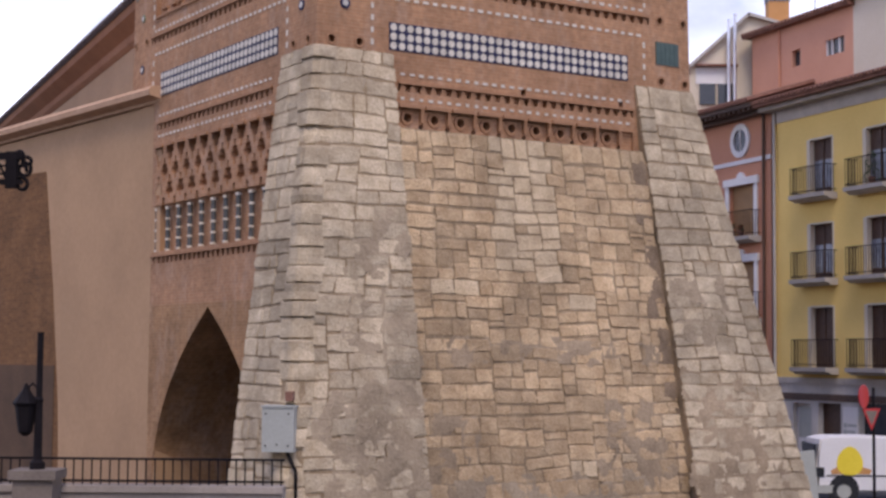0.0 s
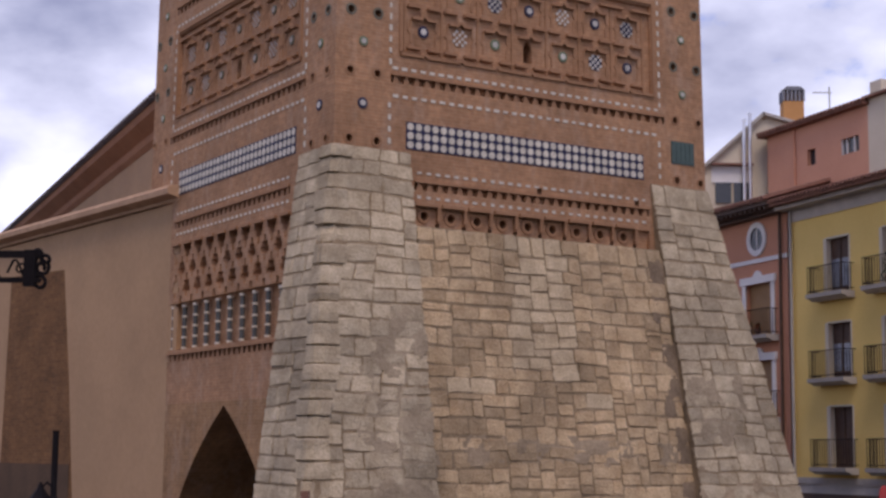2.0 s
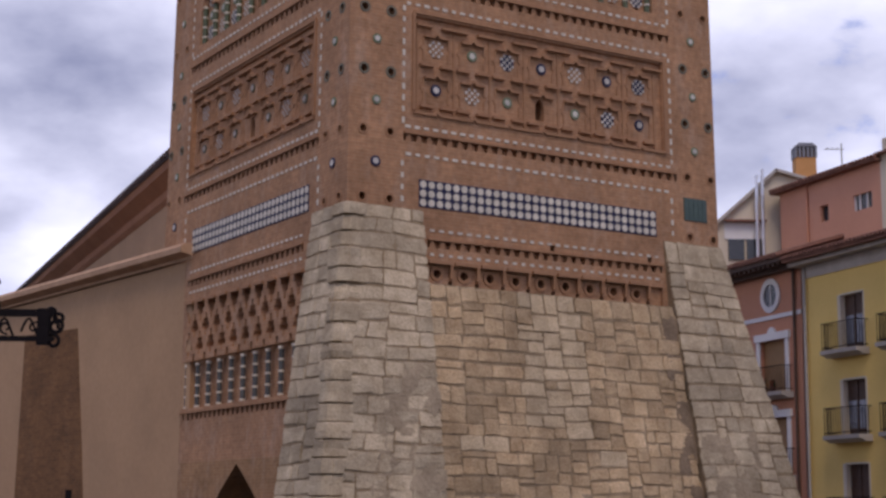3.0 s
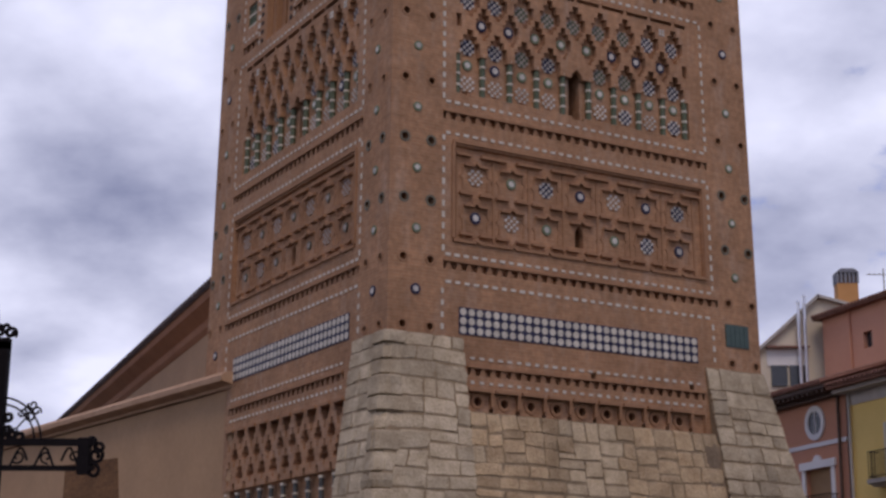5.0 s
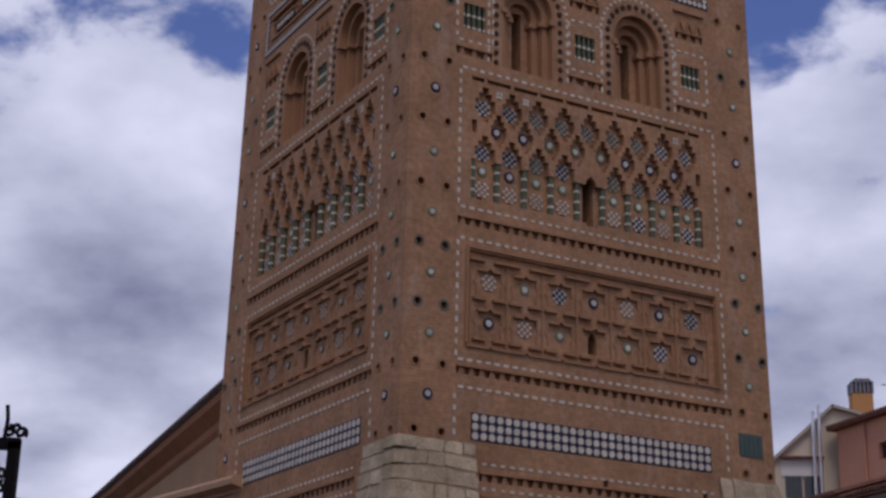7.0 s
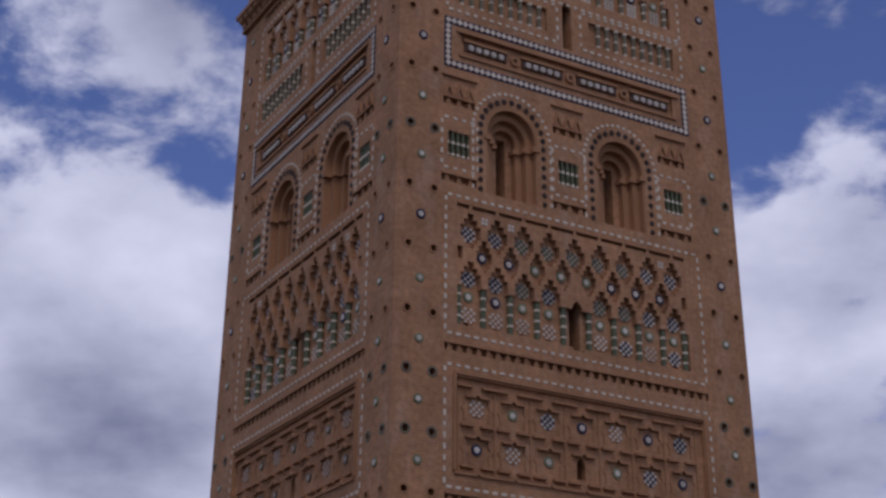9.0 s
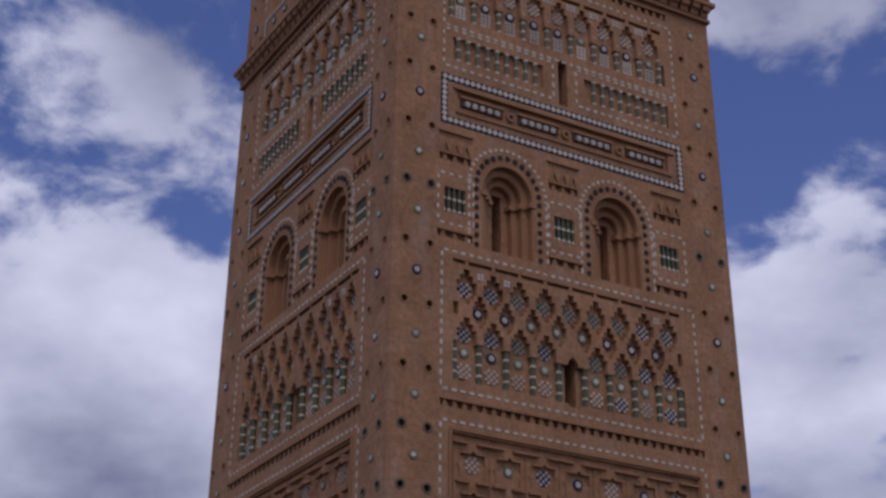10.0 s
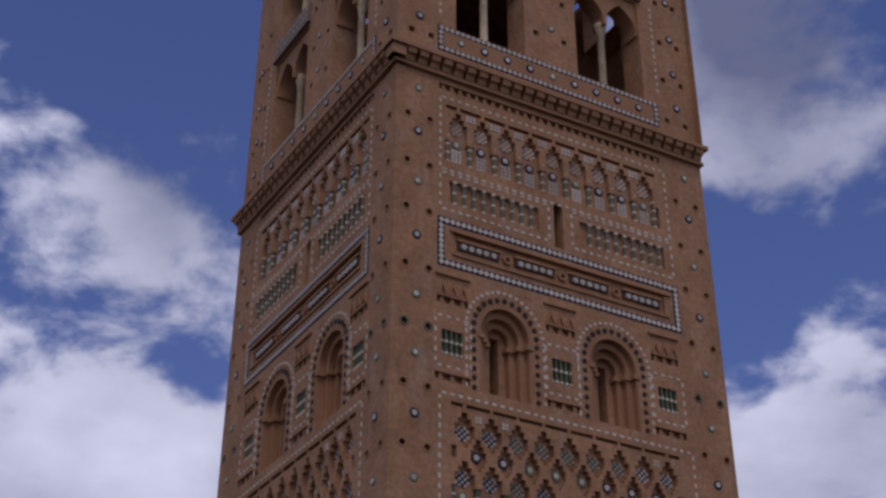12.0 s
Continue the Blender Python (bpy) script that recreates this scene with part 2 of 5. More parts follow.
WHITE = surface("white_paint", (0.68, 0.635, 0.575), (0.78, 0.74, 0.68), 0.6, 1, 20, 0.05)
STEEL = surface("bright_steel", (0.72, 0.72, 0.73), (0.88, 0.88, 0.89), 0.4, 3, 30, 0.0, metal=1.0)
GREY_PAINT = surface("grey_enamel", (0.35, 0.345, 0.285), (0.43, 0.425, 0.355), 0.5, 2, 20, 0.05)
RED_PAINT = surface("red_enamel", (0.45, 0.02, 0.02), (0.55, 0.04, 0.03), 0.4, 2, 20, 0.05)
DARK_GLASS = surface("dark_window_glass", (0.02, 0.022, 0.026), (0.04, 0.042, 0.048), 0.12, 1, 5, 0.0, spec=0.5)
CURTAIN = surface("curtained_glass", (0.10, 0.105, 0.12), (0.24, 0.25, 0.28), 0.15, 3, 9, 0.0, spec=0.5)
RUBBER = surface("rubber", (0.015, 0.015, 0.015), (0.03, 0.03, 0.03), 0.8, 5, 40)
DECAL = surface("yellow_decal", (0.75, 0.55, 0.03), (0.85, 0.65, 0.06), 0.5, 2, 20, 0.0)
TAN_BLIND = surface("tan_blind", (0.30, 0.17, 0.07), (0.38, 0.22, 0.10), 0.7, 2, 20, 0.1)
ORANGE = surface("orange_chimney_brick", (0.50, 0.24, 0.08), (0.58, 0.29, 0.11), 0.9, 2, 20, 0.2)

# ---- mesh building ----


class Build:
    """Collects boxes, prisms and strips in a face's frame: u along the wall, o outwards, z up; stored as (u, -o, z)."""

    def __init__(self, taper=False):
        self.v, self.f, self.m, self.taper = [], [], [], taper

    def add(self, verts, faces, mat=0):
        k = len(self.v)
        self.v += verts
        self.f += [tuple(k + i for i in q) for q in faces]
        self.m += [mat] * len(faces)

    def box(self, u0, u1, o0, o1, z0, z1, mat=0):
        p = [(u, -o, z) for z in (z0, z1) for o in (o0, o1) for u in (u0, u1)]
        self.add(p, [(0, 1, 5, 4)[::-1], (2, 3, 7, 6), (0, 2, 6, 4), (1, 3, 7, 5)[::-1], (0, 1, 3, 2), (4, 5, 7, 6)[::-1]], mat)

    def extrude(self, pts, o0, o1, mat=0):
        """A flat outline in (u, z), counter-clockwise seen from outside, pulled from o0 to o1 (o1 outer)."""
        n = len(pts)
        v = [(u, -o1, z) for u, z in pts] + [(u, -o0, z) for u, z in pts]
        self.add(v, [tuple(range(n)), tuple(range(2 * n - 1, n - 1, -1))] + [(i, n + i, n + (i + 1) % n, (i + 1) % n) for i in range(n)], mat)

    def strip(self, pts, wide, o0, o1, mat=0):
        for (a, b), (c, d) in zip(pts, pts[1:]):
            s = math.hypot(c - a, d - b) or 1
            x, y = -(d - b) / s * wide / 2, (c - a) / s * wide / 2
            ex, ey = (c - a) / s * wide * 0.25, (d - b) / s * wide * 0.25
            self.extrude([(a - x - ex, b - y - ey), (c - x + ex, d - y + ey), (c + x + ex, d + y + ey), (a + x - ex, b + y - ey)], o0, o1, mat)

    def disc(self, u, z, r, o0, o1, mat=0, n=10, inner=0.0):
        ring = [(math.cos(2 * math.pi * i / n), math.sin(2 * math.pi * i / n)) for i in range(n)]
        if not inner:
            self.extrude([(u + r * a, z + r * b) for a, b in ring], o0, o1, mat)
            return
        v = [(u + q * a, -o, z + q * b) for q, o in ((inner, o1), (r, o1), (r, o0), (inner, o0)) for a, b in ring]
        self.add(v, [(k * n + i, (k + 1) % 4 * n + i, (k + 1) % 4 * n + (i + 1) % n, k * n + (i + 1) % n) for k in range(4) for i in range(n)], mat)

    def tube(self, pts, r, mat=0, n=6):
        """A round bar through points (u, -o, z)."""
        rings = []
        for i, p in enumerate(pts):
            a, b = Vector(pts[max(i - 1, 0)]), Vector(pts[min(i + 1, len(pts) - 1)])
            d = (b - a).normalized()
            s = d.cross(Vector((0.31, 0.87, 0.38))).normalized()
            t = d.cross(s)
            rr = r[i] if isinstance(r, (list, tuple)) else r
            rings.append([tuple(Vector(p) + rr * (math.cos(2 * math.pi * k / n) * s + math.sin(2 * math.pi * k / n) * t)) for k in range(n)])
        faces = [(i * n + k, i * n + (k + 1) % n, (i + 1) * n + (k + 1) % n, (i + 1) * n + k) for i in range(len(pts) - 1) for k in range(n)]
        faces += [tuple(range(n))[::-1], tuple(range((len(pts) - 1) * n, len(pts) * n))]
        self.add([q for ring in rings for q in ring], faces, mat)

    def lathe(self, profile, x=0.0, y=0.0, n=10, mat=0):
        """Turned about the upright axis at (x, y): profile of (radius, z) from below."""
        v = [(x + r * math.cos(2 * math.pi * k / n), y + r * math.sin(2 * math.pi * k / n), z) for r, z in profile for k in range(n)]
        f = [(i * n + k, i * n + (k + 1) % n, (i + 1) * n + (k + 1) % n, (i + 1) * n + k) for i in range(len(profile) - 1) for k in range(n)]
        f += [tuple(range(n))[::-1], tuple(range((len(profile) - 1) * n, len(profile) * n))]
        self.add(v, f, mat)

    def moulding(self, u0, u1, pts, mat=0):
        """A profile of (o, z), counter-clockwise seen from the +u end, run along the wall."""
        n = len(pts)
        v = [(u, -o, z) for u in (u0, u1) for o, z in pts]
        self.add(v, [tuple(range(n)), tuple(range(2 * n - 1, n - 1, -1))] + [(i, n + i, n + (i + 1) % n, (i + 1) % n) for i in range(n)], mat)

    def mesh(self, name, *mats, smooth=False):
        me = bpy.data.meshes.new(name)
        v = [(taper(u, z), y, z) for u, y, z in self.v] if self.taper else self.v
        me.from_pydata(v, [], self.f)
        for m in mats:
            me.materials.append(m)
        me.polygons.foreach_set("material_index", self.m)
        me.polygons.foreach_set("use_smooth", [smooth] * len(self.f))
        me.update()
        return me


def taper(u, z):
    """The tower narrows a little as it rises."""
    return u * (1 - 0.0031 * (z - 8.5))


def part(name, mesh, parent, m=None, label="", kind=""):
    ob = new(name, mesh)
    ob.parent = parent
    if m is not None:
        ob.matrix_basis = m
    return tagged(ob, label, kind=kind)


def thing(name, label, category, m=None, group="", kind="", mesh=None):
    ob = new(name, mesh)
    if m is not None:
        ob.matrix_basis = m
    return tagged(ob, label, category, group, kind)


def relief(openings, u0, u1, z0, z1, taper_it=True, left=None):
    """A wall front with stepped recesses: (u0, u1, z0, z1, depth); depth None goes right through, with a reveal of 0.7 m."""
    us = sorted({u0, u1, *(x for a in openings for x in a[:2])})
    zs = sorted({z0, z1, *(x for a in openings for x in a[2:4])})
    us, zs = [u for u in us if u0 <= u <= u1], [z for z in zs if z0 <= z <= z1]
    nu, nz = len(us) - 1, len(zs) - 1
    d = np.zeros((nu, nz))
    uc, zc = (np.array(us[1:]) + us[:-1]) / 2, (np.array(zs[1:]) + zs[:-1]) / 2
    for a in openings:
        i, j = (uc > a[0]) & (uc < a[1]), (zc > a[2]) & (zc < a[3])
        block = d[np.ix_(i, j)]
        d[np.ix_(i, j)] = np.maximum(block, 99 if a[4] is None else a[4])
    b = Build(taper_it)

    def depth(x):
        return 0.7 if x == 99 else x

    for j in range(nz):
        i = 0
        while i < nu:
            k = i
            while k + 1 < nu and d[k + 1, j] == d[i, j]:
                k += 1
            if d[i, j] != 99:
                y = d[i, j]
                b.add([(us[i], y, zs[j]), (us[k + 1], y, zs[j]), (us[k + 1], y, zs[j + 1]), (us[i], y, zs[j + 1])], [(0, 1, 2, 3)])
            if k + 1 < nu and d[k + 1, j] != d[k, j]:
                p, q = depth(d[k, j]), depth(d[k + 1, j])
                w = [(us[k + 1], p, zs[j]), (us[k + 1], q, zs[j]), (us[k + 1], q, zs[j + 1]), (us[k + 1], p, zs[j + 1])]
                b.add(w, [(0, 1, 2, 3)])
            i = k + 1
    for i in range(nu):
        for j in range(nz - 1):
            if d[i, j] != d[i, j + 1]:
                p, q = depth(d[i, j]), depth(d[i, j + 1])
                b.add([(us[i], p, zs[j + 1]), (us[i + 1], p, zs[j + 1]), (us[i + 1], q, zs[j + 1]), (us[i], q, zs[j + 1])], [(0, 1, 2, 3)])
    return b


def arch_plate(b, u0, u1, z0, z1, c, r, spring, o0, o1, pointed=False, n=10, mat=0):
    """A flat plate u0..u1, z0..z1 with an arched opening of half width r about c, springing at that height, its foot at z0."""
    if pointed:
        rise = pointed
        right = [(c + r * (1 - (i / n) ** 2.2), spring + rise * (i / n)) for i in range(n + 1)]
    else:
        right = [(c + r * math.cos(math.pi / 2 * i / n), spring + r * math.sin(math.pi / 2 * i / n)) for i in range(n + 1)]
    left = [(2 * c - a, h) for a, h in right]
    b.extrude([(c + r, z0), (u1, z0), (u1, z1), (u0, z1), (u0, z0), (c - r, z0)] + [q for q in left if q[1] > z0] + [q for q in right[::-1][1:] if q[1] > z0], o0, o1, mat)

# ---- ground ----
GROUND = -0.9
b = Build()
b.add([(-900, -900, GROUND), (900, -900, GROUND), (900, 900, GROUND), (-900, 900, GROUND)], [(0, 1, 2, 3)])
thing("ground", "dark grey asphalt street reaching the horizon", "ground", kind="structure", mesh=b.mesh("ground", ASPHALT))

# unseen plain wall added behind the camera, blocks low sky to darken the bases
b = Build()
b.box(-34, 34, -0.6, 0, GROUND, 14.5)
thing("wall_south", "unseen plain cream rendered wall that blocks low sky light", "wall", pose(0, -12, 0, 0, 0, 180), kind="structure", mesh=b.mesh("wall_south", CREAM))

# ---- the bell tower ----
ARRIS = (-2.195, 25.907)
PSI = 32.35
WIDE = 8.31
TOP = 22.77
tower = thing("bell_tower", "square brown brick bell tower with glazed tiles on battered stone", "tower", pose(*ARRIS, 0, 0, 0, PSI))
RIGHT_FACE = Matrix.Identity(4)
LEFT_FACE = Matrix(((0, 1, 0, 0), (1.027, 0, 0, 0), (0, 0, 1, 0), (0, 0, 0, 1)))
CENTRE = 4.075
STEP = 0.606
COLS = [CENTRE + STEP * (k - 4) for k in range(9)]
UPPER_COLS = [4.05 + 0.626 * (k - 4) for k in range(9)]
LOWCOLS = [1.75 + 0.551 * k for k in range(10)]
STARS = [4.11 + 0.774 * (k - 3) for k in range(7)]
DISC_Z = [9.06, 10.16, 11.27, 12.41, 13.58, 14.85, 16.1, 17.36, 18.69, 19.95, 21.17, 22.25]
HOLE_Z = [8.42, 9.62, 10.7, 11.82, 12.95, 14.22, 15.45, 16.72, 18.0, 19.3, 20.4, 21.55]
GRIDS = [1.38, 3.98, 6.67]
ARCHES = [2.62, 5.3]

RIGHT_HOLES = {z: (7.57 - 0.011 * (z - 9.5), 8.17 - 0.012 * (z - 9.5)) for z in HOLE_Z}
holes = []
for z in HOLE_Z:
    for u in (0.29, 0.83, *RIGHT_HOLES[z]):
        holes.append((u - 0.068, u + 0.068, z - 0.07, z + 0.07, 0.16))


def stepped(c, steps, deep):
    """A stepped niche about c: (half width, foot, head) for each course."""
    return [(c - h, c + h, z0, z1, deep) for h, z0, z1 in steps]


ARCADE = [(1.35, 6.81, 12.84, 13.62, 0.13)]
for k, c in enumerate(COLS):
    ARCADE += stepped(c, ((0.07, 14.40, 15.10), (0.15, 14.50, 14.98), (0.225, 14.60, 14.85)), 0.13)
    if k < 8:
        ARCADE += stepped(c + STEP / 2, ((0.06, 13.96, 14.60), (0.12, 14.05, 14.48), (0.175, 14.14, 14.37)), 0.13)
    if k != 4:
        ARCADE += stepped(c, ((0.07, 13.6, 14.12), (0.15, 13.6, 14.0), (0.22, 13.6, 13.88)), 0.13)
for u in (1.35, 6.69):
    ARCADE.append((u, u + 0.12, 14.14, 14.40, 0.13))
UPPER_ARCADE = [(1.2, 6.92, 20.68, 21.2, 0.12)]
for c in UPPER_COLS:
    UPPER_ARCADE += stepped(c, ((0.07, 21.2, 21.93), (0.15, 21.2, 21.80), (0.225, 21.2, 21.67)), 0.12)
NET = [(1.4, 7.0, 5.12, 6.08, 0.16)]
for k, c in enumerate(LOWCOLS):
    NET += stepped(c, ((0.19, 7.13, 7.27), (0.12, 7.02, 7.15), (0.05, 6.88, 7.04)), 0.16)
    NET += stepped(c, ((0.045, 6.2, 6.68), (0.13, 6.3, 6.54), (0.18, 6.3, 6.41)), 0.16)
    if k < 9:
        NET += stepped(c + 0.275, ((0.045, 6.56, 7.04), (0.12, 6.68, 6.92), (0.17, 6.70, 6.82)), 0.16)
        NET += stepped(c + 0.275, ((0.06, 6.05, 6.22),), 0.16)
common = holes + ARCADE + UPPER_ARCADE + [
    (1.34, 6.99, 10.06, 11.82, 0.06),                      # star panel
    (CENTRE - 0.10, CENTRE + 0.10, 10.28, 10.70, 0.9),
    (CENTRE - 0.13, CENTRE + 0.13, 12.78, 13.80, 1.3),
    (1.42, 6.82, 18.50, 18.98, 0.06),                      # bead panel
    (1.32, 3.56, 19.66, 20.20, 0.08), (4.64, 6.94, 19.66, 20.20, 0.08),
    (CENTRE - 0.12, CENTRE + 0.12, 19.38, 20.50, 1.3),
    (1.55, 1.66, 12.82, 12.94, 0.4), (6.46, 6.57, 12.82, 12.94, 0.4),   # lost pieces
]
# slots between the bars at the head of both arcades, and small sockets between the stars
for cols, step, z in ((COLS, STEP, 15.19), (UPPER_COLS, 0.626, 21.99)):
    for u in [c + step / 2 for c in cols[:-1]]:
        common.append((u - 0.265, u + 0.265, z, z + 0.07, 0.07))
    common += [(cols[0] - 0.31, cols[0] - 0.04, z, z + 0.07, 0.07), (cols[-1] + 0.04, cols[-1] + 0.31, z, z + 0.07, 0.07)]
for u in [s + 0.387 for s in STARS[:-1]]:
    common += [(u - 0.035, u + 0.035, z - 0.04, z + 0.04, 0.14) for z in (10.46, 11.22)]
for u in GRIDS:
    common.append((u - 0.25, u + 0.25, 16.22, 16.76, 0.16))
for c in ARCHES:
    common.append((c - 0.62, c + 0.62, 15.62, 17.62, 0.45))
    common.append((c - 0.11, c + 0.11, 15.66, 17.1, 1.2))
SAW = [(9.57, 1.1, 7.3), (12.36, 1.08, 7.2), (22.5, 1.06, 7.06), (7.71, 1.6, 6.86)]
for u in GRIDS:
    SAW += [(15.74, u - 0.40, u + 0.40), (17.40, u - 0.36, u + 0.36)]
common += [(a, c, z - 0.065, z + 0.065, 0.09) for z, a, c in SAW]
right_open = common + [(4.23, 4.34, 7.80, 7.94, 0.3), (6.51, 6.62, 7.80, 7.94, 0.3)] + [(1.62, 6.86, 6.9, 7.36, 0.075)] + [(1.84 + 0.553 * k - 0.08, 1.84 + 0.553 * k + 0.08, 7.12, 7.28, 0.3) for k in range(9)] + [(2.12 + 0.553 * k - 0.04, 2.12 + 0.553 * k + 0.04, 7.0, 7.09, 0.25) for k in range(9)]
left_open = common + NET + [(1.35, 7.0, 4.885, 5.015, 0.09), (1.5, 6.8, -0.9, 4.02, 5.0)]

faces = []
for name, mat, openings in (("right", RIGHT_FACE, right_open), ("left", LEFT_FACE, left_open)):
    b = relief([o for o in openings if o], 0, WIDE, GROUND, TOP)
    if name == "left":
        b.m = [1 if all(b.v[i][2] <= 4.84 for i in f) else 0 for f in b.f]
    faces.append(part("brick_wall", b.mesh("brick_wall", BRICK, BRICK_LOW), tower, mat, "weathered brown brick wall with ceramic inlay"))
WR, WL = faces

b = Build(True)
b.box(0.6, WIDE, -WIDE, -WIDE + 0.6, GROUND, TOP)
part("rear_wall", b.mesh("rear_wall", BRICK), tower)
part("rear_wall", b.mesh("rear_wall", BRICK), tower, LEFT_FACE)
b = Build()
b.box(0.3, 7.7, -7.7, -0.3, TOP, TOP + 0.3)
part("belfry_floor", b.mesh("belfry_floor", BRICK_TRIM), tower)


def dashes(b, p, q, pitch=0.19, long=0.1, high=0.052, mat=0):
    """A run of small glazed bars from p to q in (u, z)."""
    n = max(1, int(math.hypot(q[0] - p[0], q[1] - p[1]) / pitch))
    upright = abs(q[1] - p[1]) > abs(q[0] - p[0])
    for i in range(n):
        s = (i + 0.5) / n
        u, z = p[0] + (q[0] - p[0]) * s, p[1] + (q[1] - p[1]) * s
        w, h = (high / 2, long / 2) if upright else (long / 2, high / 2)
        w, h = w * random.uniform(0.8, 1.15), h * random.uniform(0.8, 1.15)
        b.box(u - w, u + w, -0.005, 0.012, z - h, z + h, mat)


def frame_dashes(b, u0, u1, z0, z1):
    dashes(b, (u0, z0), (u1, z0))
    dashes(b, (u0, z1), (u1, z1))
    dashes(b, (u0, z0), (u0, z1))
    dashes(b, (u1, z0), (u1, z1))


def sawtooth(u0, u1, z, pitch=0.21, tooth=0.13, ledge=0.04, out=0.04):
    """A course of brick teeth, each with a chamfered foot, under a thin projecting ledge."""
    b = Build(True)
    b.box(u0, u1, -0.01, out, z + tooth / 2, z + tooth / 2 + ledge)
    n = int((u1 - u0) / pitch)
    for i in range(n):
        u = u0 + (i + 0.5) * (u1 - u0) / n
        w = pitch * 0.27
        lo, hi = z - tooth / 2, z + tooth / 2
        b.extrude([(u - w, lo), (u + w, lo), (u + w * 0.55, hi), (u - w * 0.55, hi)], -0.09, 0.004)
    return b.mesh("sawtooth_course", BRICK_TRIM)


def dash_mesh(draw):
    b = Build(True)
    draw(b)
    return b.mesh("dash_inlay", WHITE_GLAZE)


both = (WR, WL)


def on_faces(name, mesh, label="", kind="", walls=both):
    for w in walls:
        part(name, mesh, w, None, label, kind)


# white glazed dashes that rule the fields
def rule_lines(b):
    dashes(b, (1.1, 9.27), (7.12, 9.27))
    dashes(b, (1.08, 8.35), (1.08, 9.2))
    dashes(b, (7.15, 8.35), (7.15, 9.2))
    frame_dashes(b, 1.09, 7.18, 9.77, 12.03)
    frame_dashes(b, 1.09, 7.18, 12.63, 15.41)
    frame_dashes(b, 1.09, 7.15, 20.44, 22.24)
    frame_dashes(b, 1.09, 3.82, 19.48, 20.36)
    frame_dashes(b, 4.42, 7.15, 19.48, 20.36)
    for u in GRIDS:
        frame_dashes(b, u - 0.39, u + 0.42, 15.97, 17.04)
    for c in ARCHES:
        n = 20
        for i in range(n + 1):
            a = math.pi * i / n
            u, z = c + 0.92 * math.cos(a), 16.98 + 0.92 * math.sin(a)
            b.box(u - 0.035, u + 0.035, -0.005, 0.012, z - 0.03, z + 0.03)
        for s in (-0.92, 0.92):
            dashes(b, (c + s, 15.6), (c + s, 16.95))


on_faces("dash_inlay", dash_mesh(rule_lines), "short white glazed bars", "stuff")
on_faces("dash_inlay", dash_mesh(lambda b: (dashes(b, (1.6, 7.52), (6.82, 7.52), 0.19, 0.09, 0.05), dashes(b, (1.6, 7.95), (6.82, 7.95), 0.19, 0.09, 0.05))), "short white glazed bars", "stuff")
for z, a, c in SAW:
    on_faces("sawtooth_course", sawtooth(a, c, z))
part("sawtooth_course", sawtooth(1.35, 7.0, 4.95), WL)
for u in GRIDS:
    b = Build(True)
    b.box(u - 0.40, u + 0.40, -0.01, 0.06, 17.93, 17.97)
    on_faces("brick_ledge", b.mesh("brick_ledge", BRICK_TRIM))
    b = Build(True)
    for k in (-1, 0, 1):
        b.strip([(u + 0.24 * k - 0.09, 17.52), (u + 0.24 * k, 17.78), (u + 0.24 * k + 0.09, 17.52)], 0.04, -0.01, 0.045)
    on_faces("chevron_relief", b.mesh("chevron_relief", BRICK_TRIM))

# band of white round tiles on blue
b = Build(True)
b.box(1.42, 6.74, -0.01, 0.012, 8.35, 8.84)
on_faces("tile_band", b.mesh("tile_band", BLUE_GLAZE), "dark blue glazed tile ground")
b = Build()
b.disc(0, 0, 0.067, 0.0, 0.010, n=12)
TILE = b.mesh("tile", WHITE_GLAZE)
for w in both:
    for i in range(31):
        for j in range(3):
            u, z = 1.42 + 5.32 * (i + 0.5) / 31, 8.35 + 0.49 * (j + 0.5) / 3
            part("tile", TILE, w, pose(taper(u, z), -0.008, z))

# ceramic discs and the rims of the putlog holes on the corner strips


def disc_mesh(rim, r=0.11, pale=None):
    b = Build()
    b.disc(0, 0, r, -0.01, 0.02, 0, 12, inner=r * 0.52)
    b.disc(0, 0, r * 0.56, -0.01, 0.028, 1, 12)
    return b.mesh("ceramic_disc", rim, pale or DISC_GLAZE)


DISC_BLUE, DISC_GREEN = disc_mesh(BLUE_GLAZE, 0.098), disc_mesh(PALE_GREEN, 0.088)
b = Build()
b.disc(0, 0, 0.108, -0.01, 0.012, 0, 10, inner=0.068)
RIM_BRICK, RIM_GREEN = b.mesh("hole_rim", BRICK_TRIM), b.mesh("hole_rim", OLIVE_GLAZE)
for w in both:
    for i, z in enumerate(DISC_Z):
        for u in (0.54, 7.77):
            if w is WR and i == 0 and u > 7:
                continue
            part("ceramic_disc", DISC_BLUE if i in (0, 5, 8, 10) else DISC_GREEN, w, pose(taper(u, z), 0, z))
    for i, z in enumerate(HOLE_Z):
        for u in (0.29, 0.83, *RIGHT_HOLES[z]):
            part("hole_rim", RIM_GREEN if i in (2, 3, 7) else RIM_BRICK, w, pose(taper(u, z), 0, z))


def check_mesh(tone, n=5, size=0.3, pale=DISC_GLAZE):
    b = Build()
    s = size / n
    for i in range(n):
        for j in range(n):
            if abs(i - n // 2) + abs(j - n // 2) > n // 2 + 1:
                continue
            u, z = (i - n / 2) * s, (j - n / 2) * s
            if (i + j) % 2:
                b.box(u + s * 0.1, u + s * 0.9, -0.01, 0.02, z + s * 0.1, z + s * 0.9, 1)
            else:
                b.box(u, u + s, -0.01, 0.012, z, z + s, 0)
    return b.mesh("star_tile", tone, pale)


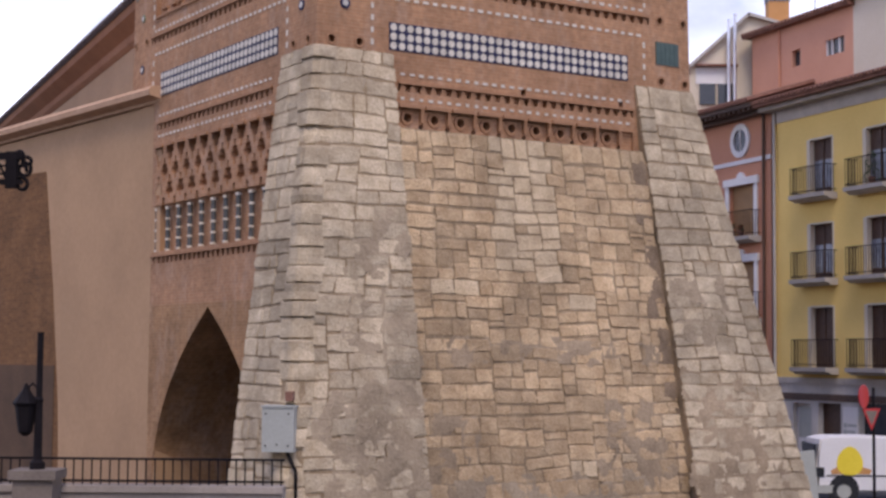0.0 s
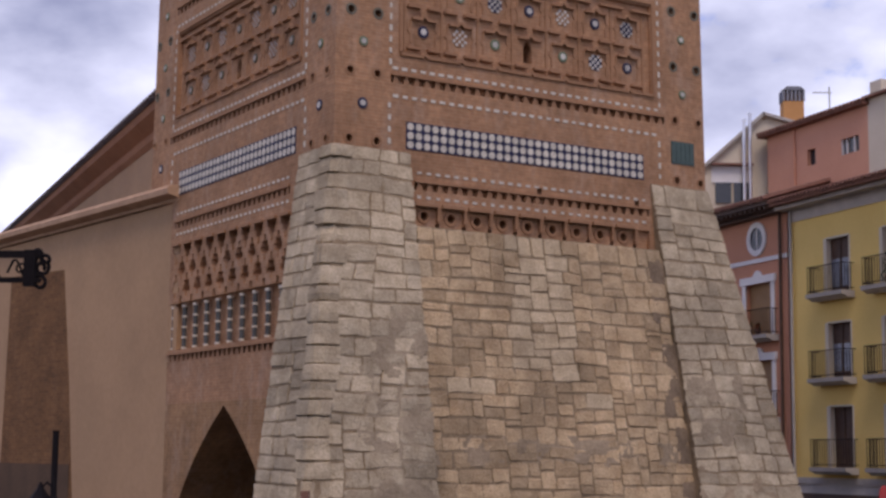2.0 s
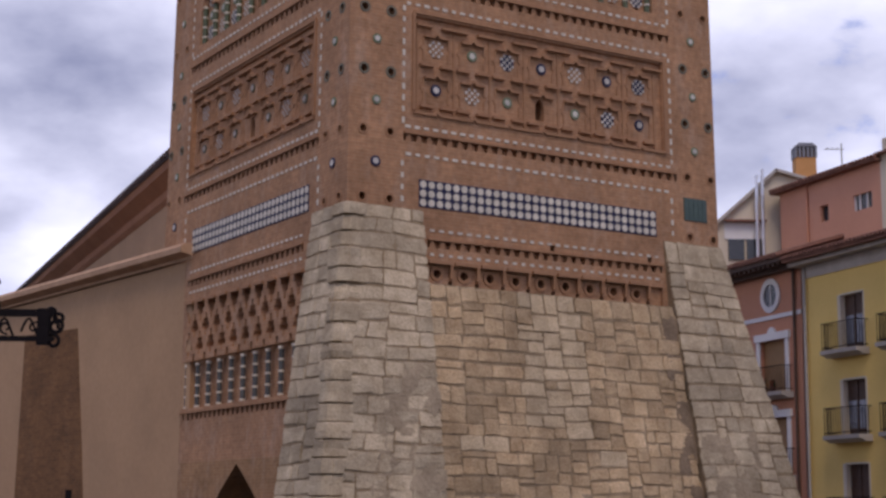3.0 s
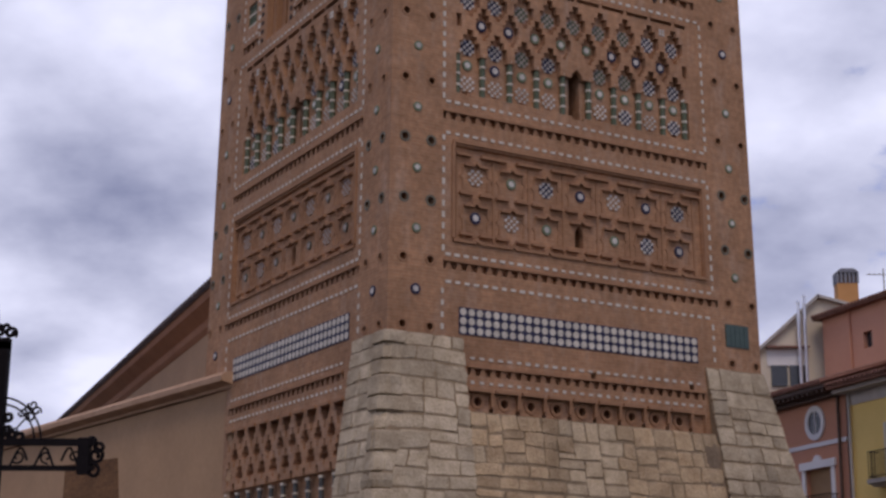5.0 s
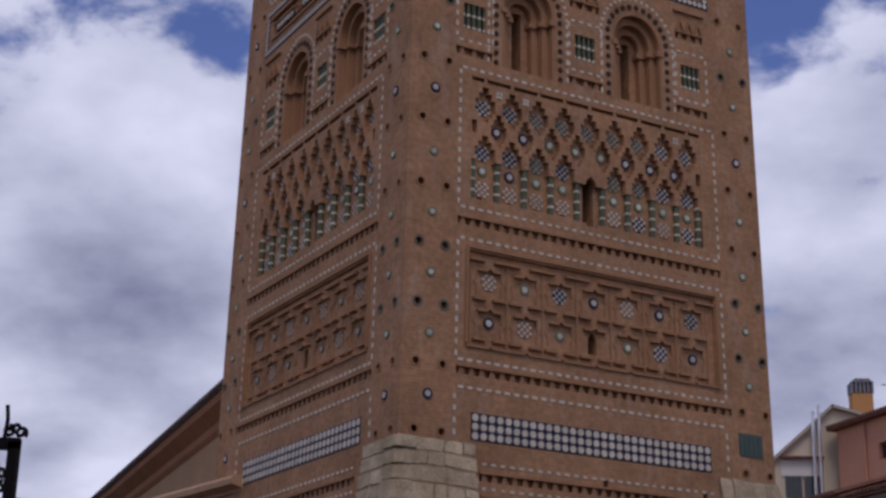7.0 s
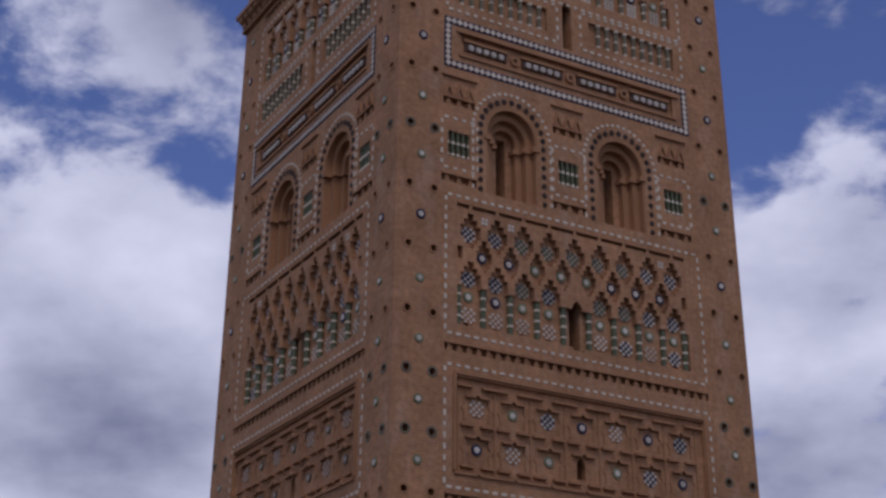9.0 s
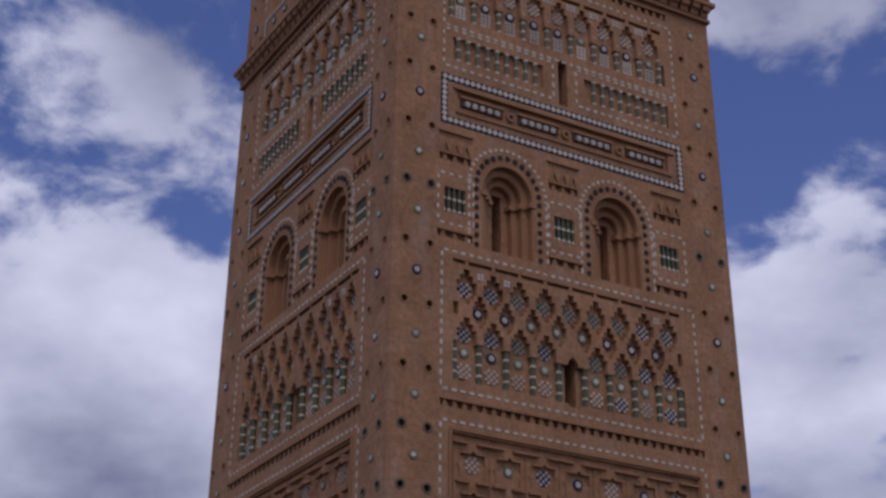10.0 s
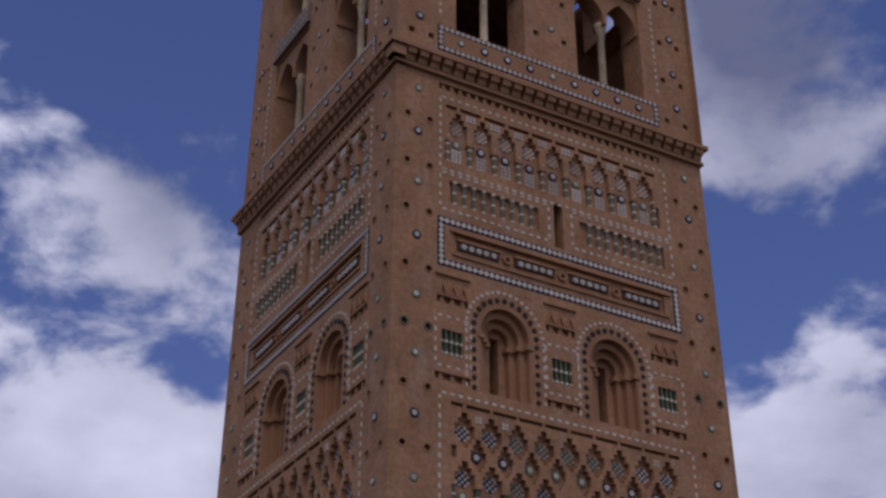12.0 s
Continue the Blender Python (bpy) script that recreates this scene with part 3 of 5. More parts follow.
CHECK_BLUE, CHECK_GREEN, CHECK_PALE = check_mesh(BLUE_GLAZE), check_mesh(GREEN_GLAZE, pale=DULL_GLAZE), check_mesh(BRICK_TRIM)
DULL_DISC, DULL_CHECK = disc_mesh(OLIVE_GLAZE, 0.09, DULL_GLAZE), check_mesh(BRICK_TRIM, pale=DULL_GLAZE)
BIG_BLUE, BIG_GREEN = disc_mesh(BLUE_GLAZE, 0.108), disc_mesh(PALE_GREEN, 0.102)



def lattice_mesh(cols, rows, pitch=0.085):
    b = Build()
    for i in range(cols):
        for j in range(rows):
            u, z = (i - (cols - 1) / 2) * pitch, (j - (rows - 1) / 2) * pitch
            b.box(u - pitch * 0.33, u + pitch * 0.33, -0.01, 0.02, z - pitch * 0.36, z + pitch * 0.36)
    return b.mesh("lattice_tile", DISC_GLAZE)


LATTICE, LATTICE_SMALL, SPANDREL = lattice_mesh(3, 5), lattice_mesh(3, 2), lattice_mesh(2, 2, 0.075)

# star panel
b = Build(True)
DEEP = -0.07
for u in [STARS[0] - 0.387] + [s + 0.387 for s in STARS]:
    a, c = max(u - 0.28, 1.36), min(u + 0.28, 6.97)
    b.box(a, c, DEEP, 0.025, 11.655, 11.70)
    b.box(max(u - 0.02, 1.36), min(u + 0.02, 6.97), DEEP, -0.04, 10.1, 11.65)
for z, row in ((11.28, 0), (10.52, 1)):
    for k, u in enumerate(STARS):
        b.strip([(u - 0.24, z + 0.21), (u - 0.07, z + 0.21), (u, z + 0.28), (u + 0.07, z + 0.21), (u + 0.24, z + 0.21)], 0.04, DEEP, 0.02)
        for s in (-1, 1):
            b.box(u + s * 0.21 - 0.135, u + s * 0.21 + 0.135, DEEP, 0.025, z - 0.355, z - 0.31)
            if row == 0 or k != 3:
                b.strip([(u + s * 0.26, z + 0.2), (u + s * 0.26, z + 0.07), (u + s * 0.31, z), (u + s * 0.26, z - 0.07), (u + s * 0.26, z - 0.22)], 0.03, DEEP, -0.042)
for u0, u1, z0, z1 in ((1.28, 7.05, 11.86, 11.91), (1.26, 1.32, 10.08, 11.86), (7.01, 7.07, 10.08, 11.86)):
    b.box(u0, u1, -0.01, 0.04, z0, z1)
ticks = [(1.30, 10.04)]
for u in STARS:
    ticks += [(u - 0.06, 10.04), (u, 10.10), (u + 0.06, 10.04)]
b.strip(ticks + [(7.03, 10.04)], 0.05, -0.07, 0.04)
on_faces("star_lattice", b.mesh("star_lattice", BRICK_TRIM))
top_row = (CHECK_PALE, BIG_GREEN, CHECK_BLUE, BIG_BLUE, CHECK_PALE, BIG_BLUE, CHECK_BLUE)
low_row = (BIG_BLUE, CHECK_PALE, BIG_GREEN, None, BIG_GREEN, CHECK_BLUE, BIG_BLUE)
for w in both:
    for z, row in ((11.28, top_row), (10.52, low_row)):
        for u, me in zip(STARS, row):
            if w is WL:
                me = {BIG_BLUE: DULL_DISC, BIG_GREEN: DULL_DISC, CHECK_BLUE: DULL_CHECK, CHECK_PALE: DULL_CHECK}.get(me, me)
            if me:
                part("star_tile" if me in (CHECK_BLUE, CHECK_PALE, DULL_CHECK) else "ceramic_disc", me, w, pose(taper(u, z), 0.055, z))


def colonnette(high, r=0.055, base=GREEN_GLAZE):
    b = Build()
    n = max(2, round(high / 0.22))
    for i in range(n):
        z = high * i / n
        b.lathe([(r, z + 0.02), (r, z + high / n - 0.02)], n=8, mat=0)
        b.lathe([(r * 1.15, z - 0.02), (r * 1.15, z + 0.02)], n=8, mat=1)
    b.lathe([(r * 1.3, high - 0.02), (r * 1.3, high + 0.03)], n=8, mat=1)
    return b.mesh("colonnette", base, WHITE_GLAZE, smooth=False)


# interlaced arcade: bars over its head, glazed shafts and tiles in its niches


def head_bars(cols, step, z):
    spans = [(c + step / 2 - 0.27, c + step / 2 + 0.27) for c in cols[:-1]]
    for u0, u1 in spans + [(cols[0] - 0.31, cols[0] - 0.04), (cols[-1] + 0.04, cols[-1] + 0.31)]:
        b = Build(True)
        b.box(u0, u1, -0.01, 0.03, z, z + 0.045)
        on_faces("head_bar", b.mesh("head_bar", BRICK_TRIM))


head_bars(COLS, STEP, 15.26)
head_bars(UPPER_COLS, 0.626, 22.06)
COL_GREEN = colonnette(0.86)
for w in both:
    for k in range(10):
        u = COLS[0] - STEP / 2 + STEP * k
        part("colonnette", COL_GREEN, w, pose(taper(u, 13.2) + (0.06 if k == 0 else -0.06 if k == 9 else 0), 0.07, 12.8), "green glazed shaft with white rings")
    for k, c in enumerate(COLS):
        side = k < 2 or k > 6
        part("star_tile", CHECK_BLUE if side else CHECK_GREEN, w, pose(taper(c, 14.72), 0.122, 14.71))
        if k < 8:
            part("lattice_tile", SPANDREL, w, pose(taper(c + STEP / 2, 15), 0.004, 15.0)) if side else None
            part("ceramic_disc", BIG_BLUE if k in (0, 1, 5, 6, 7) else BIG_GREEN, w, pose(taper(c + STEP / 2, 14.3), 0.11, 14.28))
        if k != 4:
            part("star_tile", CHECK_BLUE if k in (0, 1, 3, 7, 8) else CHECK_GREEN, w, pose(taper(c, 13.8), 0.122, 13.80))
            part("ceramic_disc", BIG_BLUE if k == 1 else BIG_GREEN, w, pose(taper(c, 13.4), 0.122, 13.45))
            part("star_tile", CHECK_BLUE if k in (6, 8) else CHECK_PALE, w, pose(taper(c, 13), 0.122, 13.08))

# twin windows with stepped arches
for c in ARCHES:
    b = Build(True)
    for k in range(3):
        arch_plate(b, c - 0.62, c + 0.62, 15.62, 17.62, c, 0.57 - 0.15 * k, 16.98, -0.15 * (k + 1), -0.15 * k - 0.005)
        for s in (-1, 1):
            x = c + s * (0.57 - 0.15 * k)
            b.box(x - 0.075, x + 0.075, -0.15 * (k + 1), -0.15 * k + 0.035, 16.78, 16.88)
    on_faces("arch_moulding", b.mesh("arch_moulding", BRICK_TRIM), "stepped round arch in brick")
b = Build(True)
for c in ARCHES:
    for i in range(13):
        a = math.pi * (i + 0.5) / 13
        u, z = c + 0.75 * math.cos(a), 16.98 + 0.75 * math.sin(a)
        b.disc(u, z, 0.06, -0.01, 0.02, 0, 8)
    for s in (-0.75, 0.75):
        for i in range(7):
            b.disc(c + s, 15.68 + 0.2 * i, 0.055, -0.01, 0.02, 0, 8)
on_faces("stud_inlay", b.mesh("stud_inlay", STUD), "dark glazed studs round the arch", "stuff")
for u in GRIDS:
    b = Build(True)
    for i in range(5):
        x = u - 0.24 + 0.48 * i / 4
        b.box(x - 0.028, x + 0.028, -0.09, -0.03, 16.22, 16.76, 0)
        for j in range(3):
            b.box(x - 0.034, x + 0.034, -0.09, -0.02, 16.25 + 0.25 * j, 16.30 + 0.25 * j, 1)
    b.box(u - 0.26, u + 0.26, -0.11, -0.05, 16.49, 16.54, 0)
    on_faces("grille", b.mesh("grille", GREEN_GLAZE, WHITE_GLAZE), "green and white glazed ceramic grille")

# bead panel with its checked border
b = Build(True)
for u0, u1, z0, z1 in ((1.03, 7.22, 19.13, 19.29), (1.03, 7.22, 18.16, 18.32), (1.03, 1.19, 18.32, 19.13), (7.06, 7.22, 18.32, 19.13)):
    b.box(u0, u1, -0.01, 0.01, z0, z1, 0)
n = 46
for i in range(n):
    for z in (19.21, 18.24):
        u = 1.05 + 6.15 * (i + 0.5) / n
        b.extrude([(u - 0.066, z), (u, z - 0.066), (u + 0.066, z), (u, z + 0.066)], 0, 0.022, 1)
for j in range(7):
    for u in (1.11, 7.14):
        z = 18.3 + 0.83 * (j + 0.5) / 7
        b.extrude([(u - 0.066, z), (u, z - 0.066), (u + 0.066, z), (u, z + 0.066)], 0, 0.022, 1)
on_faces("checked_border", b.mesh("checked_border", BLUE_GLAZE, WHITE_GLAZE), "blue border of white glazed lozenges")
b = Build(True)
for c in (2.03, 3.42, 4.81, 6.20):
    b.box(c - 0.5, c + 0.5, -0.06, -0.02, 18.64, 18.80, 2)
    for i in range(5):
        b.disc(c - 0.36 + 0.18 * i, 18.72, 0.066, -0.03, 0.01, 1, 8)
    b.box(c - 0.52, c + 0.52, -0.06, 0.02, 18.82, 18.87, 0)
for u in (2.725, 4.115, 5.505):
    b.disc(u, 18.72, 0.105, -0.06, 0.012, 0, 12, inner=0.055)
    b.disc(u, 18.72, 0.06, -0.06, -0.03, 2, 10)
b.box(1.32, 6.98, -0.01, 0.05, 18.98, 19.03, 0)
b.box(1.38, 6.88, -0.01, 0.04, 18.45, 18.50, 0)
on_faces("bead_panel", b.mesh("bead_panel", BRICK_TRIM, DISC_GLAZE, WOOD), "brick panel with rows of white glazed beads")

# pointed heads of the slit windows
for z, w, o in ((10.70, 0.10, -0.06), (13.80, 0.13, 0.0), (20.50, 0.12, 0.0)):
    b = Build(True)
    arch_plate(b, CENTRE - w, CENTRE + w, z - 0.17, z + 0.004, CENTRE, w - 0.004, z - 0.17, o - 0.12, o - 0.002, pointed=0.17, n=5)
    on_faces("slit_head", b.mesh("slit_head", BRICK_TRIM))

# low panels of short shafts, and the upper arcade
COL_LOW, COL_TALL = colonnette(0.5, 0.045, OLIVE_GLAZE), colonnette(0.62, 0.05, OLIVE_GLAZE)
for w in both:
    for u0, u1 in ((1.34, 3.50), (4.80, 6.94)):
        for i in range(9):
            u = u0 + (u1 - u0) * (i + 0.5) / 9
            part("colonnette", COL_LOW, w, pose(taper(u, 20), 0.04, 19.68), "green glazed shaft with white rings")
    for k, c in enumerate(UPPER_COLS):
        part("ceramic_disc", BIG_GREEN if k in (0, 5, 8) else BIG_BLUE, w, pose(taper(c, 21.2), 0.112, 21.2))
        part("star_tile", CHECK_PALE, w, pose(taper(c, 21.5), 0.112, 21.58))
        part("lattice_tile", LATTICE, w, pose(taper(c, 20.9), 0.112, 20.86))
        part("lattice_tile", LATTICE_SMALL, w, pose(taper(c + 0.313, 21.9), 0.004, 21.87)) if k < 8 else None
    for k in range(10):
        u = UPPER_COLS[0] - 0.313 + 0.626 * k
        part("colonnette", COL_TALL, w, pose(taper(u, 21) + (0.06 if k == 0 else -0.06 if k == 9 else 0), 0.06, 20.7), "green glazed shaft with white rings")

# lower zone: bull's-eyes under hoods on one face, a net of ribs over shafts on the other
b = Build(True)
for k in range(9):
    u = 1.84 + 0.553 * k
    b.box(u - 0.23, u + 0.23, -0.1, 0.06, 7.36, 7.42)
    b.disc(u, 7.20, 0.135, -0.12, -0.05, 0, 14, inner=0.08)
    b.box(u + 0.25, u + 0.305, -0.1, 0.0, 7.12, 7.36)
part("hood_course", b.mesh("hood_course", BRICK_TRIM), WR)
for c in LOWCOLS:
    b = Build(True)
    b.box(c - 0.2, c + 0.2, -0.01, 0.05, 7.27, 7.32)
    part("head_bar", b.mesh("head_bar", BRICK_TRIM), WL)
COL_WIDE = colonnette(0.85, 0.05, GREY_GLAZE)
for k in range(10):
    part("colonnette", COL_WIDE, WL, pose(LOWCOLS[k] + 0.2, 0.06, 5.15), "dark glazed shaft with white rings")
b = Build(True)
arch_plate(b, 1.5, 6.8, GROUND + 0.01, 4.02, 4.15, 2.5, 0.3, -4.9, -0.003, pointed=3.64, n=16)
part("passage_arch", b.mesh("passage_arch", BRICK_LOW), WL, None, "tall pointed brick arch of a passage")
b = Build(True)
b.box(7.45, 8.03, -0.01, 0.015, 8.75, 9.2, 0)
for i in range(5):
    b.box(7.46 + 0.113 * i, 7.55 + 0.113 * i, 0.01, 0.022, 8.78, 9.17, 0)
part("plaque", b.mesh("plaque", DARK_GREEN, GREEN_GLAZE), WR, None, "dark green glazed ceramic plaque")

# cornice on corbels
b = Build(True)
b.box(-0.10, WIDE + 0.04, -0.3, 0.10, 22.72, 22.80)
b.box(-0.29, WIDE + 0.08, -0.3, 0.28, 23.06, 23.16)
b.box(-0.02, WIDE, -0.3, 0.04, 22.80, 23.06)
b.box(-0.23, 0.06, -0.1, 0.22, 22.80, 23.06)
on_faces("cornice", b.mesh("cornice", BRICK_TRIM), "projecting brick cornice on corbels")
b = Build()
b.moulding(-0.1, 0.1, [(0.0, 0.0), (0.1, 0.0), (0.13, 0.11), (0.21, 0.14), (0.23, 0.26), (0.0, 0.26)])
CORBEL = b.mesh("corbel", BRICK_TRIM)
for w in both:
    for i in range(27):
        u = 0.1 + (WIDE - 0.1) * (i + 0.5) / 27
        part("corbel", CORBEL, w, pose(taper(u, 22.8), -0.02, 22.80))

# belfry
BELFRY_TOP = 30.5
twins = ((2.44, 0.94), (5.84, 0.98))
op = [(c - h, c + h, 24.14, 26.95, None) for c, h in twins]
op += [(c - h, c + h, 27.75, 29.6, None) for c, h in twins]
for z in (23.75, 24.9, 26.0, 27.2, 28.3):
    for u in (0.35, 0.85, 3.7, 4.5, 7.45, 8.0):
        op.append((u - 0.07, u + 0.07, z - 0.07, z + 0.07, 0.25))
mesh_belfry = relief(op, 0.0, WIDE + 0.03, 23.0, BELFRY_TOP).mesh("belfry_wall", BRICK)
mesh_belfry_rear = relief([(4.88, 6.24, 27.9, 29.4, None)], 0.0, WIDE + 0.03, 23.0, BELFRY_TOP).mesh("belfry_wall", BRICK)
twin_meshes = []
for c, h in twins:
    for s in (-1, 1):
        b = Build(True)
        arch_plate(b, c + s * h / 2 - h / 2, c + s * h / 2 + h / 2, 26.0, 26.95, c + s * h / 2, h / 2 - 0.05, 26.12, -0.5, -0.06, pointed=0.62, n=8)
        twin_meshes.append(b.mesh("light_arch", BRICK_TRIM))
b = Build()
b.lathe([(0.13, 0), (0.13, 0.08), (0.09, 0.14), (0.085, 1.58), (0.11, 1.63), (0.10, 1.67), (0.15, 1.86), (0.15, 1.98)], n=10)
mesh_shaft = b.mesh("column", STONE, smooth=True)
for m, front in ((RIGHT_FACE, True), (LEFT_FACE, True), (pose(7.9, 7.95, 0, 0, 0, 180) @ LEFT_FACE, False), (pose(7.9, 7.95, 0, 0, 0, 180), False)):
    wall = part("belfry_wall", mesh_belfry if front else mesh_belfry_rear, tower, m, "open belfry stage with twin arched windows")
    if not front:
        continue
    for me in twin_meshes:
        part("light_arch", me, wall)
    for c, h in twins:
        part("column", mesh_shaft, wall, pose(taper(c, 25), 0.3, 24.14), "pale stone window column")
        part("column", mesh_shaft, wall, pose(taper(c, 25), 0.3, 27.75), "pale stone window column")
    b = Build(True)
    b.box(1.02, 7.18, -0.01, 0.01, 23.46, 24.12, 2)
    for u0, u1, z0, z1 in ((1.02, 7.18, 23.46, 23.58), (1.02, 7.18, 24.0, 24.12), (1.02, 1.16, 23.58, 24.0), (7.04, 7.18, 23.58, 24.0)):
        b.box(u0, u1, -0.01, 0.014, z0, z1, 0)
    for i in range(44):
        u = 1.04 + 6.12 * (i + 0.5) / 44
        for z in (23.52, 24.06):
            b.extrude([(u - 0.066, z), (u, z - 0.06), (u + 0.066, z), (u, z + 0.06)], 0, 0.026, 1)
    for z in (23.67, 23.8, 23.93):
        for u in (1.09, 7.11):
            b.extrude([(u - 0.066, z), (u, z - 0.06), (u + 0.066, z), (u, z + 0.06)], 0, 0.026, 1)
    part("checked_border", b.mesh("checked_border", BLUE_GLAZE, WHITE_GLAZE, BRICK_TRIM), wall, None, "blue border of white glazed lozenges")
    for i in range(9):
        u = 1.62 + 0.62 * i
        part("ceramic_disc", DISC_GREEN if i in (0, 4) else DISC_BLUE, wall, pose(taper(u, 23.8), -0.012, 23.8))
    for z in (24.18, 25.16, 26.19, 27.3):
        for u in (0.55, 4.14, 7.77)[::2 if z < 24.5 else 1]:
            part("ceramic_disc", DISC_BLUE if u != 4.14 else DISC_GREEN, wall, pose(taper(u, z), 0, z))
    part("dash_inlay", dash_mesh(lambda b: (dashes(b, (7.23, 24.4), (7.23, 27.0)), dashes(b, (1.08, 24.4), (1.08, 27.0)))), wall, None, "short white glazed bars", "stuff")
    for c, h in twins:
        b = Build(True)
        b.box(c - h - 0.1, c + h + 0.1, -0.02, 0.1, 27.0, 27.05, 0)
        b.box(c - h - 0.05, c + h + 0.05, -0.02, 0.05, 27.05, 27.6, 0)
        for j in range(3):
            for i in range(10):
                u = c - h + 2 * h * (i + 0.5) / 10
                b.box(u - 0.05, u + 0.05, 0.04, 0.065, 27.05 + 0.19 * j, 27.17 + 0.19 * j, 1)
        part("sill_band", b.mesh("sill_band", TAN_STONE, DULL_GLAZE), wall, None, "blue and white tiled sill band")
b = Build(True)
b.box(0.0, WIDE, -7.75, 0.0, BELFRY_TOP, BELFRY_TOP + 0.3)
part("belfry_roof", b.mesh("belfry_roof", TILE_ROOF), tower)

# ---- battered stone base ----
BASE_TOP = 8.28


def batter(z):
    return 0.05 + 0.135 * (BASE_TOP - z)


def inner_corner(z):
    return 1.5 + 0.028 * (BASE_TOP - z)


def inner_right(z):
    return 6.88 + 0.085 * (BASE_TOP - z)


def outer_right(z):
    return WIDE + 0.04 + 0.27 * (BASE_TOP - z)


def infill_out(z):
    return 0.04 + 0.11 * (BASE_TOP - z)


def left_end(z):
    return 1.2 - 0.03 * (BASE_TOP - z)


def inside_arris(z):
    return -batter(z) + 0.12


def backing(name, ua, ub, out, z0, z1, deep):
    """The solid behind the stones, with mortar showing in the joints."""
    b = Build()
    rows = [z0 + (z1 - z0) * i / 8 for i in range(9)]
    v = []
    for z in rows:
        v += [(ua(z) + 0.03, -(out(z) - 0.014), z), (ub(z) - 0.03, -(out(z) - 0.014), z), (ub(z) - 0.03, deep, z), (ua(z) + 0.03, deep, z)]
    f = []
    for i in range(8):
        k = 4 * i
        f += [(k + j, k + (j + 1) % 4, k + 4 + (j + 1) % 4, k + 4 + j) for j in range(4)]
    f += [(3, 2, 1, 0), tuple(32 + j for j in range(4))]
    b.add(v, f)
    return b.mesh(name, MORTAR)


def stone_meshes(mat, count=28):
    """Rough-dressed blocks, one unit wide and high: an uneven flat front with a worn arris; the front looks to -y."""
    made = []
    for _ in range(count):
        v, n = [], 5
        skew, bow = random.uniform(-0.035, 0.035), random.uniform(-0.03, 0.03)
        for j, z in enumerate((-0.5, -0.46, 0.0, 0.46, 0.5)):
            for i, x in enumerate((-0.5, -0.475, random.uniform(-0.15, 0.15), 0.475, 0.5)):
                edge = (i in (0, 4)) + (j in (0, 4))
                y = {0: -1.0, 1: -0.68, 2: -0.45}[edge] + random.uniform(-0.16, 0.16)
                k = 0.05 if edge else 0.07
                dx, dz = random.uniform(-k, k) + skew * z, random.uniform(-k, k) + bow * (1 - 4 * x * x) * (1 if z > 0 else 0.4)
                if edge == 2:
                    dx, dz = dx - 0.09 * x * random.random() * 2, dz - 0.2 * z * random.random() * 2
                v.append((x + dx, y, z + dz))
        front = [(j * n + i, j * n + i + 1, (j + 1) * n + i + 1, (j + 1) * n + i) for j in range(4) for i in range(4)]
        rim = [i for i in range(5)] + [5 * j + 4 for j in range(1, 5)] + [20 + i for i in range(3, -1, -1)] + [5 * j for j in range(3, 0, -1)]
        base = len(v)
        v += [v[r] for r in rim] + [(v[r][0], 0.9, v[r][2]) for r in rim]
        side = [(base + (k + 1) % 16, base + k, base + 16 + k, base + 16 + (k + 1) % 16) for k in range(16)]
        b = Build()
        b.add(v, front + side)
        me = b.mesh("stone", mat)
        made.append(me)
    return made


CLEAN_STONE = surface("light_sandstone", (0.475, 0.336, 0.186), (0.69, 0.52, 0.312), 0.92, 3.0, 24, 0.9, 0.05, per_object=0.15, stain=0.2)
PALE_STONES, TAN_STONES, CLEAN_STONES = stone_meshes(STONE), stone_meshes(STONE_TAN), stone_meshes(CLEAN_STONE, 12)


def rebuilt(u, z):
    """The stretch of the infill that was made good with paler stone."""
    return 3.35 < u < 4.75 - 0.1 * math.sin(5 * z) and 4.4 < z < 6.9


